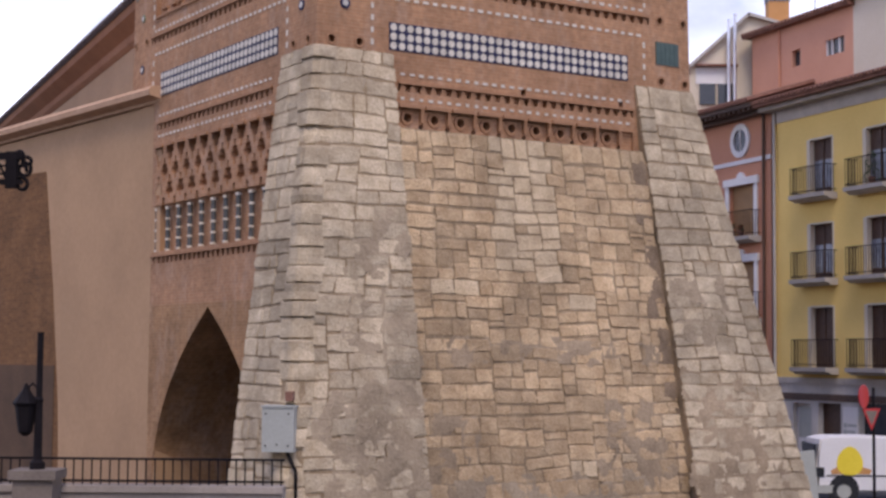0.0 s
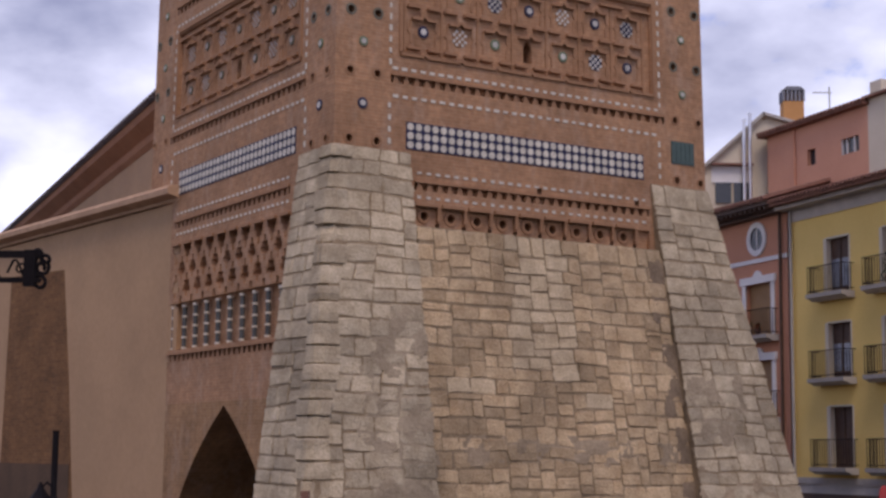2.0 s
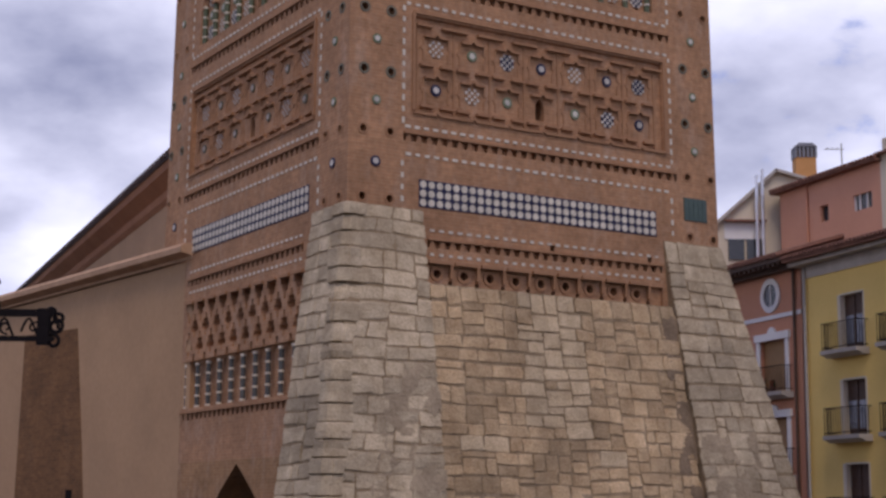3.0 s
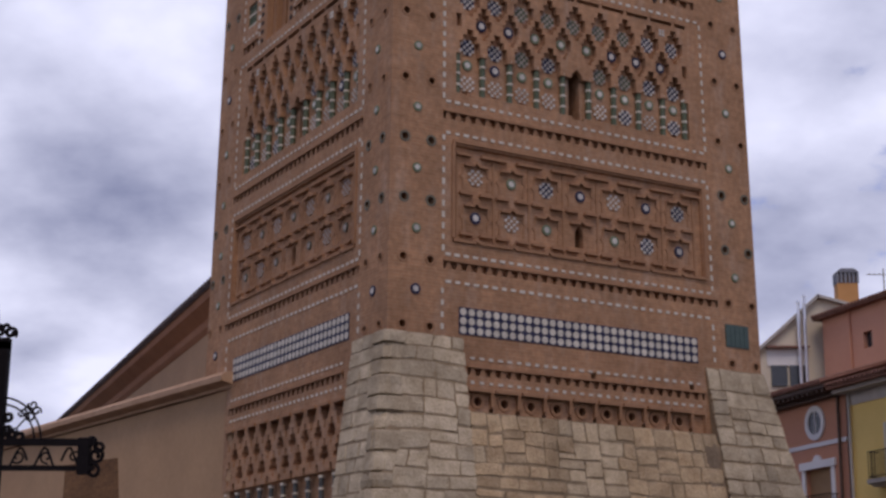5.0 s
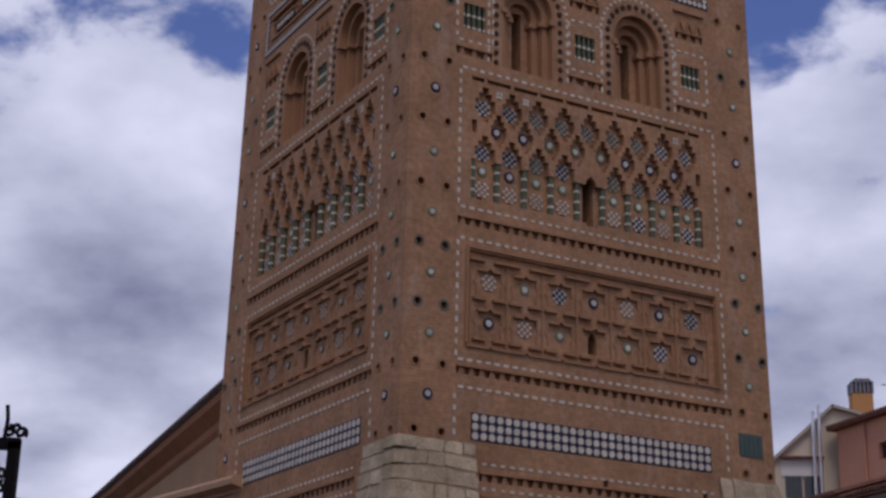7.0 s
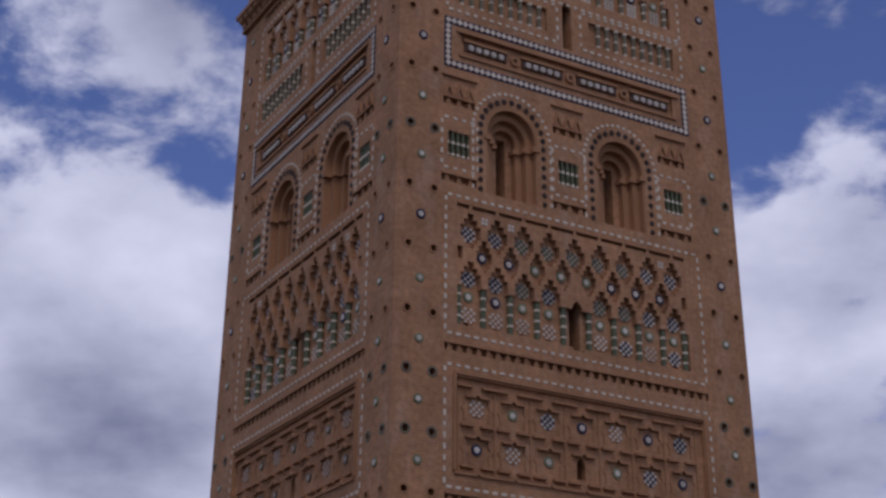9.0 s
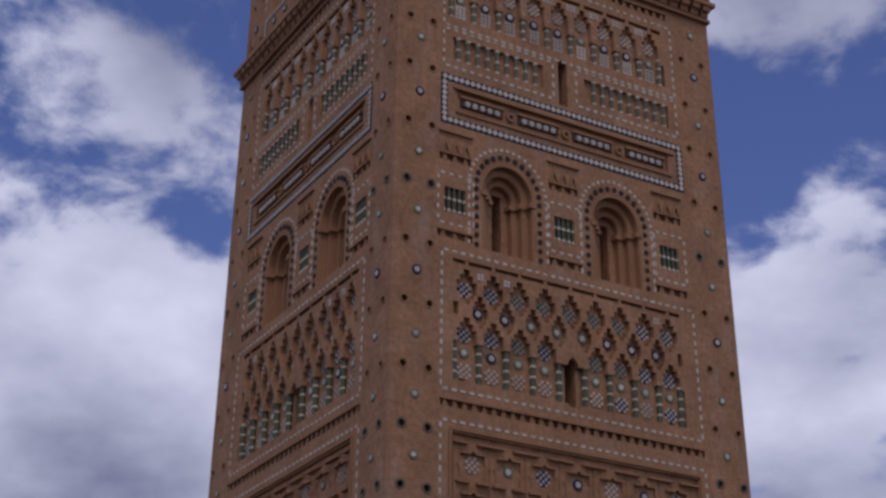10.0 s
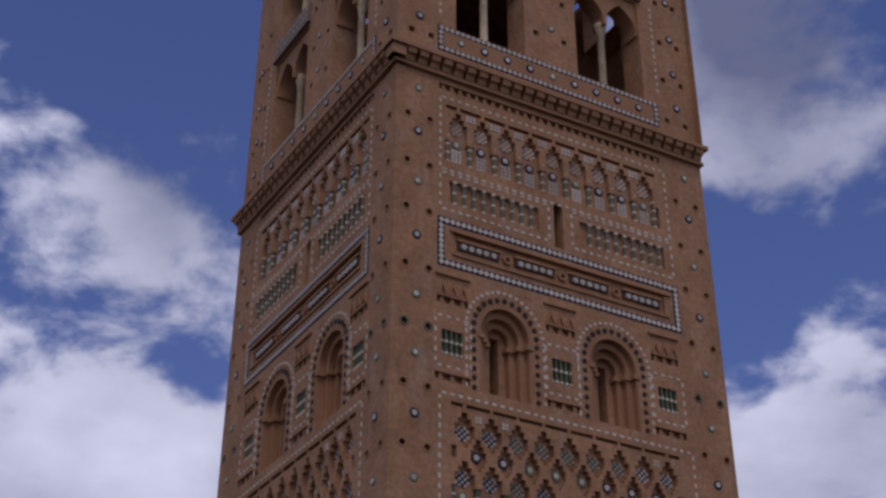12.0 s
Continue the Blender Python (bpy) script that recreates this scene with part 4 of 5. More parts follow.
def lay(parent, stones, ua, ub, out, z0, z1, high=(0.22, 0.35), wide=(0.3, 0.74), proud=0.022, odd=None):
    """Rubble brought loosely to courses on a leaning front: each stone goes on the lowest free stretch and settles level with its neighbours."""
    beds = [[0.0, 1.0, z0]]
    while True:
        k = min(range(len(beds)), key=lambda q: beds[q][2])
        s0, s1, z = beds[k]
        if z > z1 - 0.02:
            break
        a, c = ua(z + 0.15), ub(z + 0.15)
        free = (s1 - s0) * (c - a)
        w, h = random.uniform(*wide), random.uniform(*high)
        if free - w < wide[0] * 0.8:
            w = free if free < wide[1] * 1.25 else free / 2
        for q in (k - 1, k + 1):
            if 0 <= q < len(beds) and abs(z + h - beds[q][2]) < 0.085:
                h = beds[q][2] - z
        if z1 - z - h < 0.17:
            h = z1 - z
        ds = (s1 - s0) * w / free
        from_left = random.random() < 0.5
        sa = s0 if from_left else s1 - ds
        sb = sa + ds
        if w > free - 1e-6:
            beds[k:k + 1] = [[s0, s1, z + h]]
        elif from_left:
            beds[k:k + 1] = [[s0, sb, z + h], [sb, s1, z]]
        else:
            beds[k:k + 1] = [[s0, sa, z], [sa, s1, z + h]]
        q = 0
        while q < len(beds) - 1:
            if abs(beds[q][2] - beds[q + 1][2]) < 0.012:
                beds[q:q + 2] = [[beds[q][0], beds[q + 1][1], beds[q][2]]]
            else:
                q += 1
        zc, um = z + h / 2, (sa + sb) / 2

        def at(s, zz):
            return ua(zz) + s * (ub(zz) - ua(zz))

        lean = math.degrees(math.atan2(out(z) - out(z + h), h))
        u = at(um, zc)
        field = Vector((u * 0.9, zc * 0.9, 2.0))
        swell = 0.05 * noise.noise(field) * min(1, (z1 - z - h) / 0.3)
        roll = math.degrees(math.atan(0.05 * (noise.noise(field + Vector((0.2, 0, 0))) - noise.noise(field - Vector((0.2, 0, 0)))) / 0.44))
        me = random.choice(odd if odd and random.random() < (0.7 if rebuilt(u, zc) else 0.06) else stones)
        p = proud * random.uniform(0.7, 1.35)
        m = pose(u, -(out(zc) - proud), zc + swell, -lean, -roll + random.uniform(-1.2, 1.2), random.uniform(-1.2, 1.2))
        m = m @ Matrix.Diagonal(((w - 0.034) * random.choice((1, 1, -1)), p, (h - 0.03) * random.uniform(0.94, 1.01), 1))
        edge = [s for s in (sa, sb) if s < 1e-6 or s > 1 - 1e-6]
        slant = (at(um, z + h) - at(um, z)) / h if not edge else (at(edge[0], z + h) - at(edge[0], z)) / h
        if abs(slant) > 0.02:
            own = me.copy()
            for v in own.vertices:
                q = m @ v.co
                v.co = (q.x + slant * (q.z - zc), q.y, q.z)
            part("stone", own, parent)
        else:
            part("stone", me, parent, m)


LOW = GROUND
corner_right = part("corner_buttress", backing("corner_buttress", inside_arris, inner_corner, batter, LOW, BASE_TOP, 0.85), tower, None, "battered corner buttress of pale rough limestone")
corner_left = part("corner_buttress", backing("corner_buttress", inside_arris, left_end, batter, LOW, BASE_TOP, 1.2), tower, LEFT_FACE, "battered corner buttress of pale rough limestone")
end_buttress = part("end_buttress", backing("end_buttress", inner_right, outer_right, batter, LOW, BASE_TOP, 1.5), tower, None, "battered end buttress of pale rough limestone")
infill = part("stone_infill", backing("stone_infill", inner_corner, inner_right, infill_out, LOW, 6.98, 0.3), tower, None, "tan sandstone walling between the buttresses")
random.seed(4)


def quoin_arm(z, side):
    return 0.40 + 0.06 * side * math.sin(3.1 * z)


def quoins(z0, z1):
    """Corner stones that turn the arris, with a worn rounded edge."""
    z = z0
    while z < z1 - 0.02:
        h = random.uniform(0.26, 0.40)
        if z1 - z - h < 0.2:
            h = z1 - z
        v, n = [], 11
        r = random.uniform(0.09, 0.18)
        out = random.uniform(-0.016, 0.04)
        wob = [(random.uniform(-0.013, 0.013), random.uniform(-0.013, 0.013)) for _ in range(n)]
        for k, f in enumerate((0.02, 0.09, 0.5, 0.91, 0.98)):
            zz = z + h * f
            e = -batter(zz) - out + (0.03 if k in (0, 4) else 0.0) + random.uniform(-0.011, 0.011)
            a, c = -batter(zz) + quoin_arm(zz, 1) - 0.004, -batter(zz) + quoin_arm(zz, -1) - 0.004
            ring = [(a, 0.2), (a, e), ((a + e) / 2, e), (e + r, e), (e + 0.5 * r, e + 0.13 * r), (e + 0.13 * r, e + 0.5 * r), (e, e + r), (e, (c + e) / 2), (e, c), (0.2, c), (0.2, 0.2)]
            v += [(x + wx, y + wy, zz) for (x, y), (wx, wy) in zip(ring, wob)]
        f = [(k * n + i, k * n + (i + 1) % n, (k + 1) * n + (i + 1) % n, (k + 1) * n + i) for k in range(4) for i in range(n)]
        f = [q[::-1] for q in f] + [tuple(range(n)), tuple(range(5 * n - 1, 4 * n - 1, -1))]
        b = Build()
        b.add(v, f)
        part("stone", b.mesh("stone", STONE), corner_right)
        z += h


quoins(0.0, BASE_TOP)
lay(corner_right, PALE_STONES, lambda z: -batter(z) + quoin_arm(z, 1) - 0.04, inner_corner, batter, 0.0, BASE_TOP)
lay(corner_left, PALE_STONES, lambda z: -batter(z) + quoin_arm(z, -1) - 0.04, left_end, batter, 0.0, BASE_TOP)
lay(end_buttress, PALE_STONES, inner_right, outer_right, batter, -0.3, BASE_TOP)
lay(infill, TAN_STONES, inner_corner, inner_right, infill_out, 0.0, 6.98, high=(0.21, 0.33), wide=(0.25, 0.62), odd=CLEAN_STONES)


def smear(parent, out, u0, u1, z0, z1, ragged=0.45, coat=PATCH, cell=0.06):
    """A ragged skin of old lime render, or of painted dirt and shade, over the stones of a leaning front."""
    b = Build()
    nu, nz = int((u1 - u0) / cell), int((z1 - z0) / cell)
    seed = random.uniform(0, 50)
    idx = {}

    def vert(i, j):
        if (i, j) not in idx:
            u, z = u0 + i * cell, z0 + j * cell
            q = Vector((u * 3 + seed, z * 3, 0.3))
            idx[i, j] = len(b.v)
            b.v.append((u + 0.03 * noise.noise(q * 4), -(out(z) - 0.002 + 0.024 * noise.noise(q)), z + 0.03 * noise.noise(q * 4 + Vector((9, 9, 9)))))
        return idx[i, j]

    for i in range(nu):
        for j in range(nz):
            x, y = 2 * (i + 0.5) / nu - 1, 2 * (j + 0.5) / nz - 1
            rim = max(abs(x) ** 3, abs(y) ** 3)
            if rim + ragged * noise.noise(Vector((i * cell * 2.6 + seed, j * cell * 2.6, 1.0))) * 2 < 0.55:
                b.f.append((vert(i, j), vert(i + 1, j), vert(i + 1, j + 1), vert(i, j + 1)))
                b.m.append(0)
    part("render_patch", b.mesh("render_patch", coat, smooth=True), parent, None, "ragged skin of old lime render")


smear(infill, infill_out, 1.75, 7.2, 2.85, 3.4, 0.5, GRIME)
smear(corner_right, batter, 0.15, 1.75, 0.4, 4.6, 0.55)
smear(corner_right, batter, 0.3, 1.7, 4.3, 5.6, 0.7)
smear(corner_right, batter, -0.6, 1.75, -0.2, 2.6, 0.8)
smear(infill, infill_out, 1.7, 2.9, 0.2, 2.2, 0.7, GRIME)
smear(infill, infill_out, 5.2, 7.3, 0.3, 2.3, 0.9, GRIME)
smear(infill, infill_out, 1.9, 7.4, -0.2, 1.0, 0.8)
smear(end_buttress, batter, 7.35, 9.3, -0.3, 2.9, 0.65, GRIME)
smear(end_buttress, batter, 7.6, 9.9, -0.3, 2.2, 0.8, GRIME)
smear(end_buttress, batter, 7.3, 8.8, 3.0, 4.8, 0.9)
# brown strips paint dirt and the soft shade where infill meets end buttress
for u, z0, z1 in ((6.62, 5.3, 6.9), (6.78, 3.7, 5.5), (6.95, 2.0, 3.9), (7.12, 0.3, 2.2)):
    smear(infill, infill_out, u, u + 0.62, z0, z1, 0.45, DIRT_SHADE)


def roof_tiles(parent, u0, u1, o, z, back, top, n, r=0.08, mat=TILE_ROOF):
    """Rows of half-round clay tiles running up a slope."""
    b = Build()
    b.tube([(0, -o, z), (0, back, top)], r, 0, 6)
    me = b.mesh("roof_tile", mat)
    for i in range(n):
        part("roof_tile", me, parent, pose(u0 + (u1 - u0) * (i + 0.5) / n, 0, 0))



# ---- church beside the tower ----
NAVE = pose(-6.07, 32.03, 0, 0, 0, -52.0)
nave = thing("nave_wall", "cream plastered church wall with a dark brown brick-patterned patch", "wall", NAVE, kind="structure")
b = Build()
b.box(-16, 0.35, -0.8, 0, GROUND, 8.2)
part("plaster_wall", b.mesh("plaster_wall", PLASTER), nave)
# darker brown brick-patterned area, slightly proud of the plaster
b = Build()
b.extrude([(-8.9, GROUND), (-4.25, GROUND), (-4.45, 2), (-4.85, 4.5), (-5.4, 7.3), (-8.6, 7.4)], -0.01, 0.012)
part("bare_brick_patch", b.mesh("bare_brick_patch", BRICK_NAVE), nave, None, "dark brown brick-patterned patch")
# dark brown strip over the lower part of the wall
b = Build()
b.box(-16, -4.62, -0.01, 0.03, GROUND, 2.75)
part("plinth", b.mesh("plinth", surface("dark_brown_brick", (0.075, 0.042, 0.022), (0.13, 0.073, 0.038), 0.9, 1.4, 16, 0.4)), nave, None, "low dark brown strip along the wall foot")
b = Build()
b.moulding(-16, 0.35, [(-0.9, 8.24), (0.03, 8.24), (0.05, 8.30), (0.3, 8.36), (0.32, 8.47), (0.24, 8.55), (-0.9, 8.64)])
part("coping", b.mesh("coping", surface("tan_coping", (0.44, 0.255, 0.14), (0.60, 0.37, 0.22), 0.9, 2.5, 14, 0.5, 0.03)), nave, None, "stepped tan moulded coping")
hall = thing("church_hall", "cream church nave with deep brown tiled eaves", "church", pose(-7.2, 36.0, 0.29, 0, 0, -66.0))
b = Build()
b.box(-30, 4, -7.9, 0, GROUND, 10.1)
part("wall", b.mesh("wall", PLASTER), hall)
b = Build()
b.moulding(-30, 4, [(-7.8, 10.05), (0.02, 10.05), (0.1, 10.15), (0.12, 10.32), (0.42, 10.55), (0.46, 10.72), (-7.8, 10.72)])
part("eave", b.mesh("eave", surface("brown_eaves", (0.27, 0.115, 0.052), (0.38, 0.172, 0.082), 0.9, 1, 14)), hall, None, "stepped brown eaves")
b = Build()
b.moulding(-30, 4, [(0.5, 10.72), (0.5, 10.80), (-4.0, 12.1), (-4.0, 10.72)])
OLD_TILE = surface("dark_weathered_tile", (0.07, 0.05, 0.045), (0.14, 0.10, 0.085), 0.9, 3, 30)
roof = part("roof", b.mesh("roof", OLD_TILE), hall)
roof_tiles(roof, -30, 4, 0.56, 10.80, 4.0, 12.1, 120, 0.075, OLD_TILE)

# ---- houses across the street ----
STREET = pose(12.19, 57.0, 0, 0, 0, -68.0)


b = Build()
b.box(-0.01, 0.01, -0.01, 0.01, 0, 0.96)
BALUSTER = b.mesh("baluster", IRON)


def balcony(parent, u0, u1, z):
    b = Build()
    b.moulding(u0, u1, [(-0.02, z - 0.24), (0.3, z - 0.24), (0.42, z - 0.16), (0.55, z - 0.14), (0.57, z), (-0.02, z)])
    slab = part("balcony", b.mesh("balcony", GREY_STONE), parent, None, "pale moulded balcony slab")
    b = Build()
    for h in (0.08, 0.95):
        b.box(u0 + 0.04, u1 - 0.04, 0.48, 0.51, z + h, z + h + 0.03)
        for u in (u0 + 0.04, u1 - 0.07):
            b.box(u, u + 0.03, 0, 0.48, z + h, z + h + 0.03)
    part("rail_frame", b.mesh("rail_frame", IRON), slab, None, "black iron railing")
    n = int((u1 - u0) / 0.14)
    for i in range(n + 1):
        part("baluster", BALUSTER, slab, pose(u0 + 0.05 + (u1 - u0 - 0.1) * i / n, -0.495, z))
    for u in (u0 + 0.055, u1 - 0.055):
        for o in (0.12, 0.24, 0.36):
            part("baluster", BALUSTER, slab, pose(u, -o, z))


def window(parent, u0, u1, z0, z1, leaf=WOOD, deep=0.25, surround=None):
    b = Build()
    b.box(u0, u0 + 0.17, -deep, 0.012, z0, z1, 0)
    b.box(u1 - 0.02, u1 + 0.06, -deep, 0.012, z0, z1, 0)
    b.box(u0 + 0.17, u1 - 0.02, -deep, 0.012, z1 - 0.03, z1 + 0.03, 0)
    f = part("window_frame", b.mesh("window_frame", surround or CREAM), parent)
    b = Build()
    b.box(u0, u1, -deep, -deep + 0.05, z0, z1, 0)
    m = (u0 + u1) / 2
    for a, c in ((u0 + 0.1, m - 0.06), (m + 0.06, u1 - 0.1)):
        b.box(a, c, -deep + 0.04, -deep + 0.056, z0 + 0.25, z0 + (z1 - z0) * 0.62, 1)
    b.box(m - 0.03, m + 0.03, -deep + 0.05, -deep + 0.09, z0, z1, 0)
    part("window_leaf", b.mesh("window_leaf", leaf, CURTAIN if z0 > 5 else WOOD), f, None, "dark wooden window leaf")


yellow = thing("yellow_house", "yellow rendered townhouse with iron balconies and dark wooden doors", "house", STREET)
rows = ((8.88, 10.88), (5.88, 7.86), (2.78, 4.92))
cols = (2.75, 5.95, 9.15)
op = [(c - 0.7, c + 0.8, z0, z1, 0.3) for c in cols for z0, z1 in rows]
op += [(0, 14, GROUND, 2.2, 0.0), (1.1, 2.2, GROUND + 0.1, 1.5, 0.25), (2.6, 3.9, GROUND, 1.55, 0.3), (4.9, 7.4, GROUND + 0.2, 1.6, 0.3)]
b = relief(op, 0, 14, GROUND, 12.2, False)
b.m = [1 if all(b.v[i][2] <= 2.21 for i in f) else 0 for f in b.f]
part("wall", b.mesh("wall", YELLOW, surface("pale_beige_render", (0.50, 0.45, 0.38), (0.60, 0.55, 0.47), 0.9, 0.8, 14, 0.1, stain=0.2)), yellow)
b = Build()
b.box(-0.02, 14, -9, -0.02, GROUND, GROUND + 0.1)
b.box(0.0, 0.2, -9, -0.01, GROUND, 12.2)
b.box(13.8, 14, -9, -0.01, GROUND, 12.2)
b.box(0, 14, -9, -8.8, GROUND, 12.2)
part("rear_wall", b.mesh("rear_wall", YELLOW), yellow)
b = Build()
b.box(0.02, 14, -0.02, 0.05, 2.2, 2.42)
part("string_course", b.mesh("string_course", GREY_STONE), yellow, None, "grey moulded band")
b = Build()
b.box(0.0, 14, -0.02, 0.04, 11.75, 12.2)
part("frieze", b.mesh("frieze", GREY_STONE), yellow, None, "grey band under the eaves")
b = Build()
b.box(-0.3, 14, -0.1, 0.5, 12.2, 12.34, 0)
b.box(-0.3, 14, -0.1, 0.75, 12.34, 12.46, 1)
b.add([(-0.3, -0.8, 12.46), (14, -0.8, 12.46), (14, 4.5, 13.9), (-0.3, 4.5, 13.9)], [(0, 1, 2, 3)], 2)
roof = part("roof", b.mesh("roof", GREY_STONE, TILE_ROOF, TILE_ROOF), yellow, None, "clay tiled roof with grey eaves")
roof_tiles(roof, -0.3, 14, 0.85, 12.5, 1.5, 13.14, 60)
for c in cols:
    for z0, z1 in rows:
        window(yellow, c - 0.7, c + 0.8, z0, z1)
        balcony(yellow, c - 1.07, c + 1.07, z0)
b = Build()
b.box(1.15, 2.15, -0.2, -0.15, GROUND + 0.15, 1.55, 0)
b.box(1.25, 2.05, -0.16, -0.13, 0.3, 1.4, 1)
b.box(2.6, 3.9, -0.28, -0.22, GROUND, 1.55, 2)
b.box(4.9, 7.4, -0.28, -0.22, GROUND, 1.6, 3)
part("shop_door", b.mesh("shop_door", WHITE, GREY_PAINT, WOOD, DARK_GLASS), yellow)
b = Build()
b.box(0.3, 14, -0.02, 0.03, 1.62, 1.86)
part("fascia", b.mesh("fascia", WOOD), yellow, None, "dark brown shop fascia")
b = Build()
b.box(4.05, 4.85, 0, 0.03, -0.2, 1.45, 0)
for k, (a, c) in enumerate(((0.35, 0.7), (0.3, 0.62))):
    z = 0.75 - 0.22 * k
    b.box(4.1, 4.26, 0.03, 0.034, z, z + 0.15, 1)
    b.box(4.3, 4.1 + c, 0.03, 0.034, z + 0.04, z + 0.12, 1)
part("shop_notice", b.mesh("shop_notice", WHITE, GREY_PAINT), yellow, None, "white notice with grey bars")
b = Build()
b.tube([(0.14, -0.1, GROUND), (0.14, -0.1, 12.2)], 0.06, 0, 8)
part("downpipe", b.mesh("downpipe", GREY_STONE), yellow, None, "grey rain pipe")

red = thing("red_house", "brick-red rendered house with a round attic window and white trim", "house", STREET)
op = [(-3.05, -1.3, 7.68, 9.7, 0.25), (-3.05, -1.3, 4.6, 6.75, 0.25), (-3.05, -1.3, 1.4, 3.6, 0.25)]
op += [(-6.6, -5.0, z, z + 2.0, 0.25) for z in (7.68, 4.6, 1.4)]
part("wall", relief(op, -9, -0.2, GROUND, 12.2, False).mesh("wall", RED), red)
b = Build()
b.box(-9, -0.21, -9, -8.8, GROUND, 12.2)
b.box(-9, -8.8, -9, 0, GROUND, 12.2)
part("rear_wall", b.mesh("rear_wall", RED), red)
for z0, z1 in ((7.68, 9.7), (4.6, 6.75), (1.4, 3.6)):
    for c in (-2.17, -5.8):
        b = Build()
        h = 0.88 if c > -3 else 0.8
        b.box(c - h - 0.22, c - h, -0.02, 0.06, z0, z1, 0)
        b.box(c + h, c + h + 0.22, -0.02, 0.06, z0, z1, 0)
        b.box(c - h - 0.32, c + h + 0.32, -0.02, 0.1, z1, z1 + 0.28, 0)
        b.extrude([(c - 0.3, z1 + 0.28), (c + 0.3, z1 + 0.28), (c + 0.15, z1 + 0.45), (c, z1 + 0.5), (c - 0.15, z1 + 0.45)], -0.02, 0.09, 0)
        s = part("window_surround", b.mesh("window_surround", WHITE), red, None, "white moulded window surround")
        b = Build()
        b.box(c - h, c + h, -0.25, -0.18, z0, z1, 0)
        part("blind", b.mesh("blind", TAN_BLIND), s, None, "lowered tan blind")
    balcony(red, -3.5, -0.85, z0)
b = Build()
b.disc(-2.22, 11.42, 0.66, -0.02, 0.07, 0, 24, inner=0.44)
b.disc(-2.22, 11.42, 0.46, -0.02, 0.02, 1, 24)
b.box(-2.25, -2.19, 0.02, 0.04, 10.98, 11.86, 0)
part("round_window", b.mesh("round_window", WHITE, DARK_GLASS), red, None, "round attic window with a pale ring")
b = Build()
b.box(-9, -0.2, -0.02, 0.05, 10.5, 10.66)
part("string_course", b.mesh("string_course", WHITE), red)
b = Build()
b.box(-9, -0.3, -0.1, 0.35, 12.2, 12.32, 0)
for i in range(26):
    b.box(-9 + 0.335 * i, -8.86 + 0.335 * i, -0.1, 0.75, 12.32, 12.44, 0)
b.box(-9, -0.3, -0.1, 0.85, 12.44, 12.58, 0)
b.add([(-9, -0.9, 12.6), (-0.3, -0.9, 12.6), (-0.3, 4.0, 14.1), (-9, 4.0, 14.1)], [(0, 1, 2, 3)], 1)
roof = part("roof", b.mesh("roof", WOOD, TILE_ROOF), red, None, "clay tiled roof on dark wooden brackets")
roof_tiles(roof, -9, -0.3, 0.97, 12.66, 3, 13.88, 36, 0.11)
b = Build()
b.tube([(-0.55, -0.1, GROUND), (-0.55, -0.1, 12.2)], 0.06, 0, 8)
part("downpipe", b.mesh("downpipe", WOOD), red, None, "brown rain pipe")

UPPER = pose(12.4, 62.0, 0, 0, 0, -68.0)
pink = thing("salmon_house", "salmon rendered upper storey with small windows and a tiled roof", "house", UPPER)
part("wall", relief([(2.75, 3.3, 14.36, 15.0, 0.25), (4.9, 6.05, 14.4, 15.0, 0.2)], 0, 6.6, GROUND, 16.0, False).mesh("wall", PINK), pink)
b = Build()
b.box(0, 6.6, -6, -0.3, GROUND, 15.9)
part("rear_wall", b.mesh("rear_wall", PINK), pink)
b = Build()
b.box(-0.3, 6.7, -6, 0.3, 16.0, 16.1)
b.add([(-0.3, -0.34, 16.1), (6.7, -0.34, 16.1), (6.7, 3, 16.85), (-0.3, 3, 16.85)], [(0, 1, 2, 3)])
roof = part("roof", b.mesh("roof", TILE_ROOF), pink)
roof_tiles(roof, -0.3, 6.7, 0.36, 16.13, 3, 16.9, 30, 0.09)
b = Build()
b.box(4.9, 6.05, -0.18, -0.12, 14.4, 15.0, 1)

for u in (4.9, 5.2, 5.65, 5.98):
    b.box(u, u + 0.07, -0.14, -0.05, 14.4, 15.0, 0)
part("window_frame", b.mesh("window_frame", WHITE, DARK_GLASS), pink)
b = Build()
b.box(2.75, 3.3, -0.24, -0.18, 14.36, 15.0)
part("window_pane", b.mesh("window_pane", DARK_GLASS), pink)
b = Build()
b.tube([(1.95, -0.06, 12.5), (1.95, -0.06, 16.0)], 0.05, 0, 8)
part("downpipe", b.mesh("downpipe", PINK), pink)
b = Build()
b.box(6.6, 14, -6, 0.0, GROUND, 16.2, 0)
b.box(6.5, 14, -6, 0.2, 16.2, 16.3, 1)
b.box(6.1, 6.75, -1.2, -0.5, 16.3, 17.0, 0)
cream2 = thing("cream_house", "pale cream rendered house with a low tiled roof", "house", UPPER)
part("wall", b.mesh("wall", CREAM, TILE_ROOF), cream2)

gable = thing("gabled_house", "pale cream gabled house with twin steel flues", "house", pose(0, 62.6, 0, 0, 0, 0))
b = Build()
b.extrude([(9.4, GROUND), (13.9, GROUND), (13.9, 16.65), (12.35, 17.05), (9.4, 14.4)], -8, 0)
part("wall", b.mesh("wall", CREAM), gable)
b = Build()
b.strip([(9.2, 14.3), (12.35, 17.12), (14.2, 16.6)], 0.12, -8, 0.25)
part("roof", b.mesh("roof", GREY_STONE), gable)
b = Build()
b.box(10.2, 11.75, 0, 0.06, 14.25, 14.95, 0)
b.box(10.35, 11.0, 0.05, 0.08, 13.4, 14.25, 1)
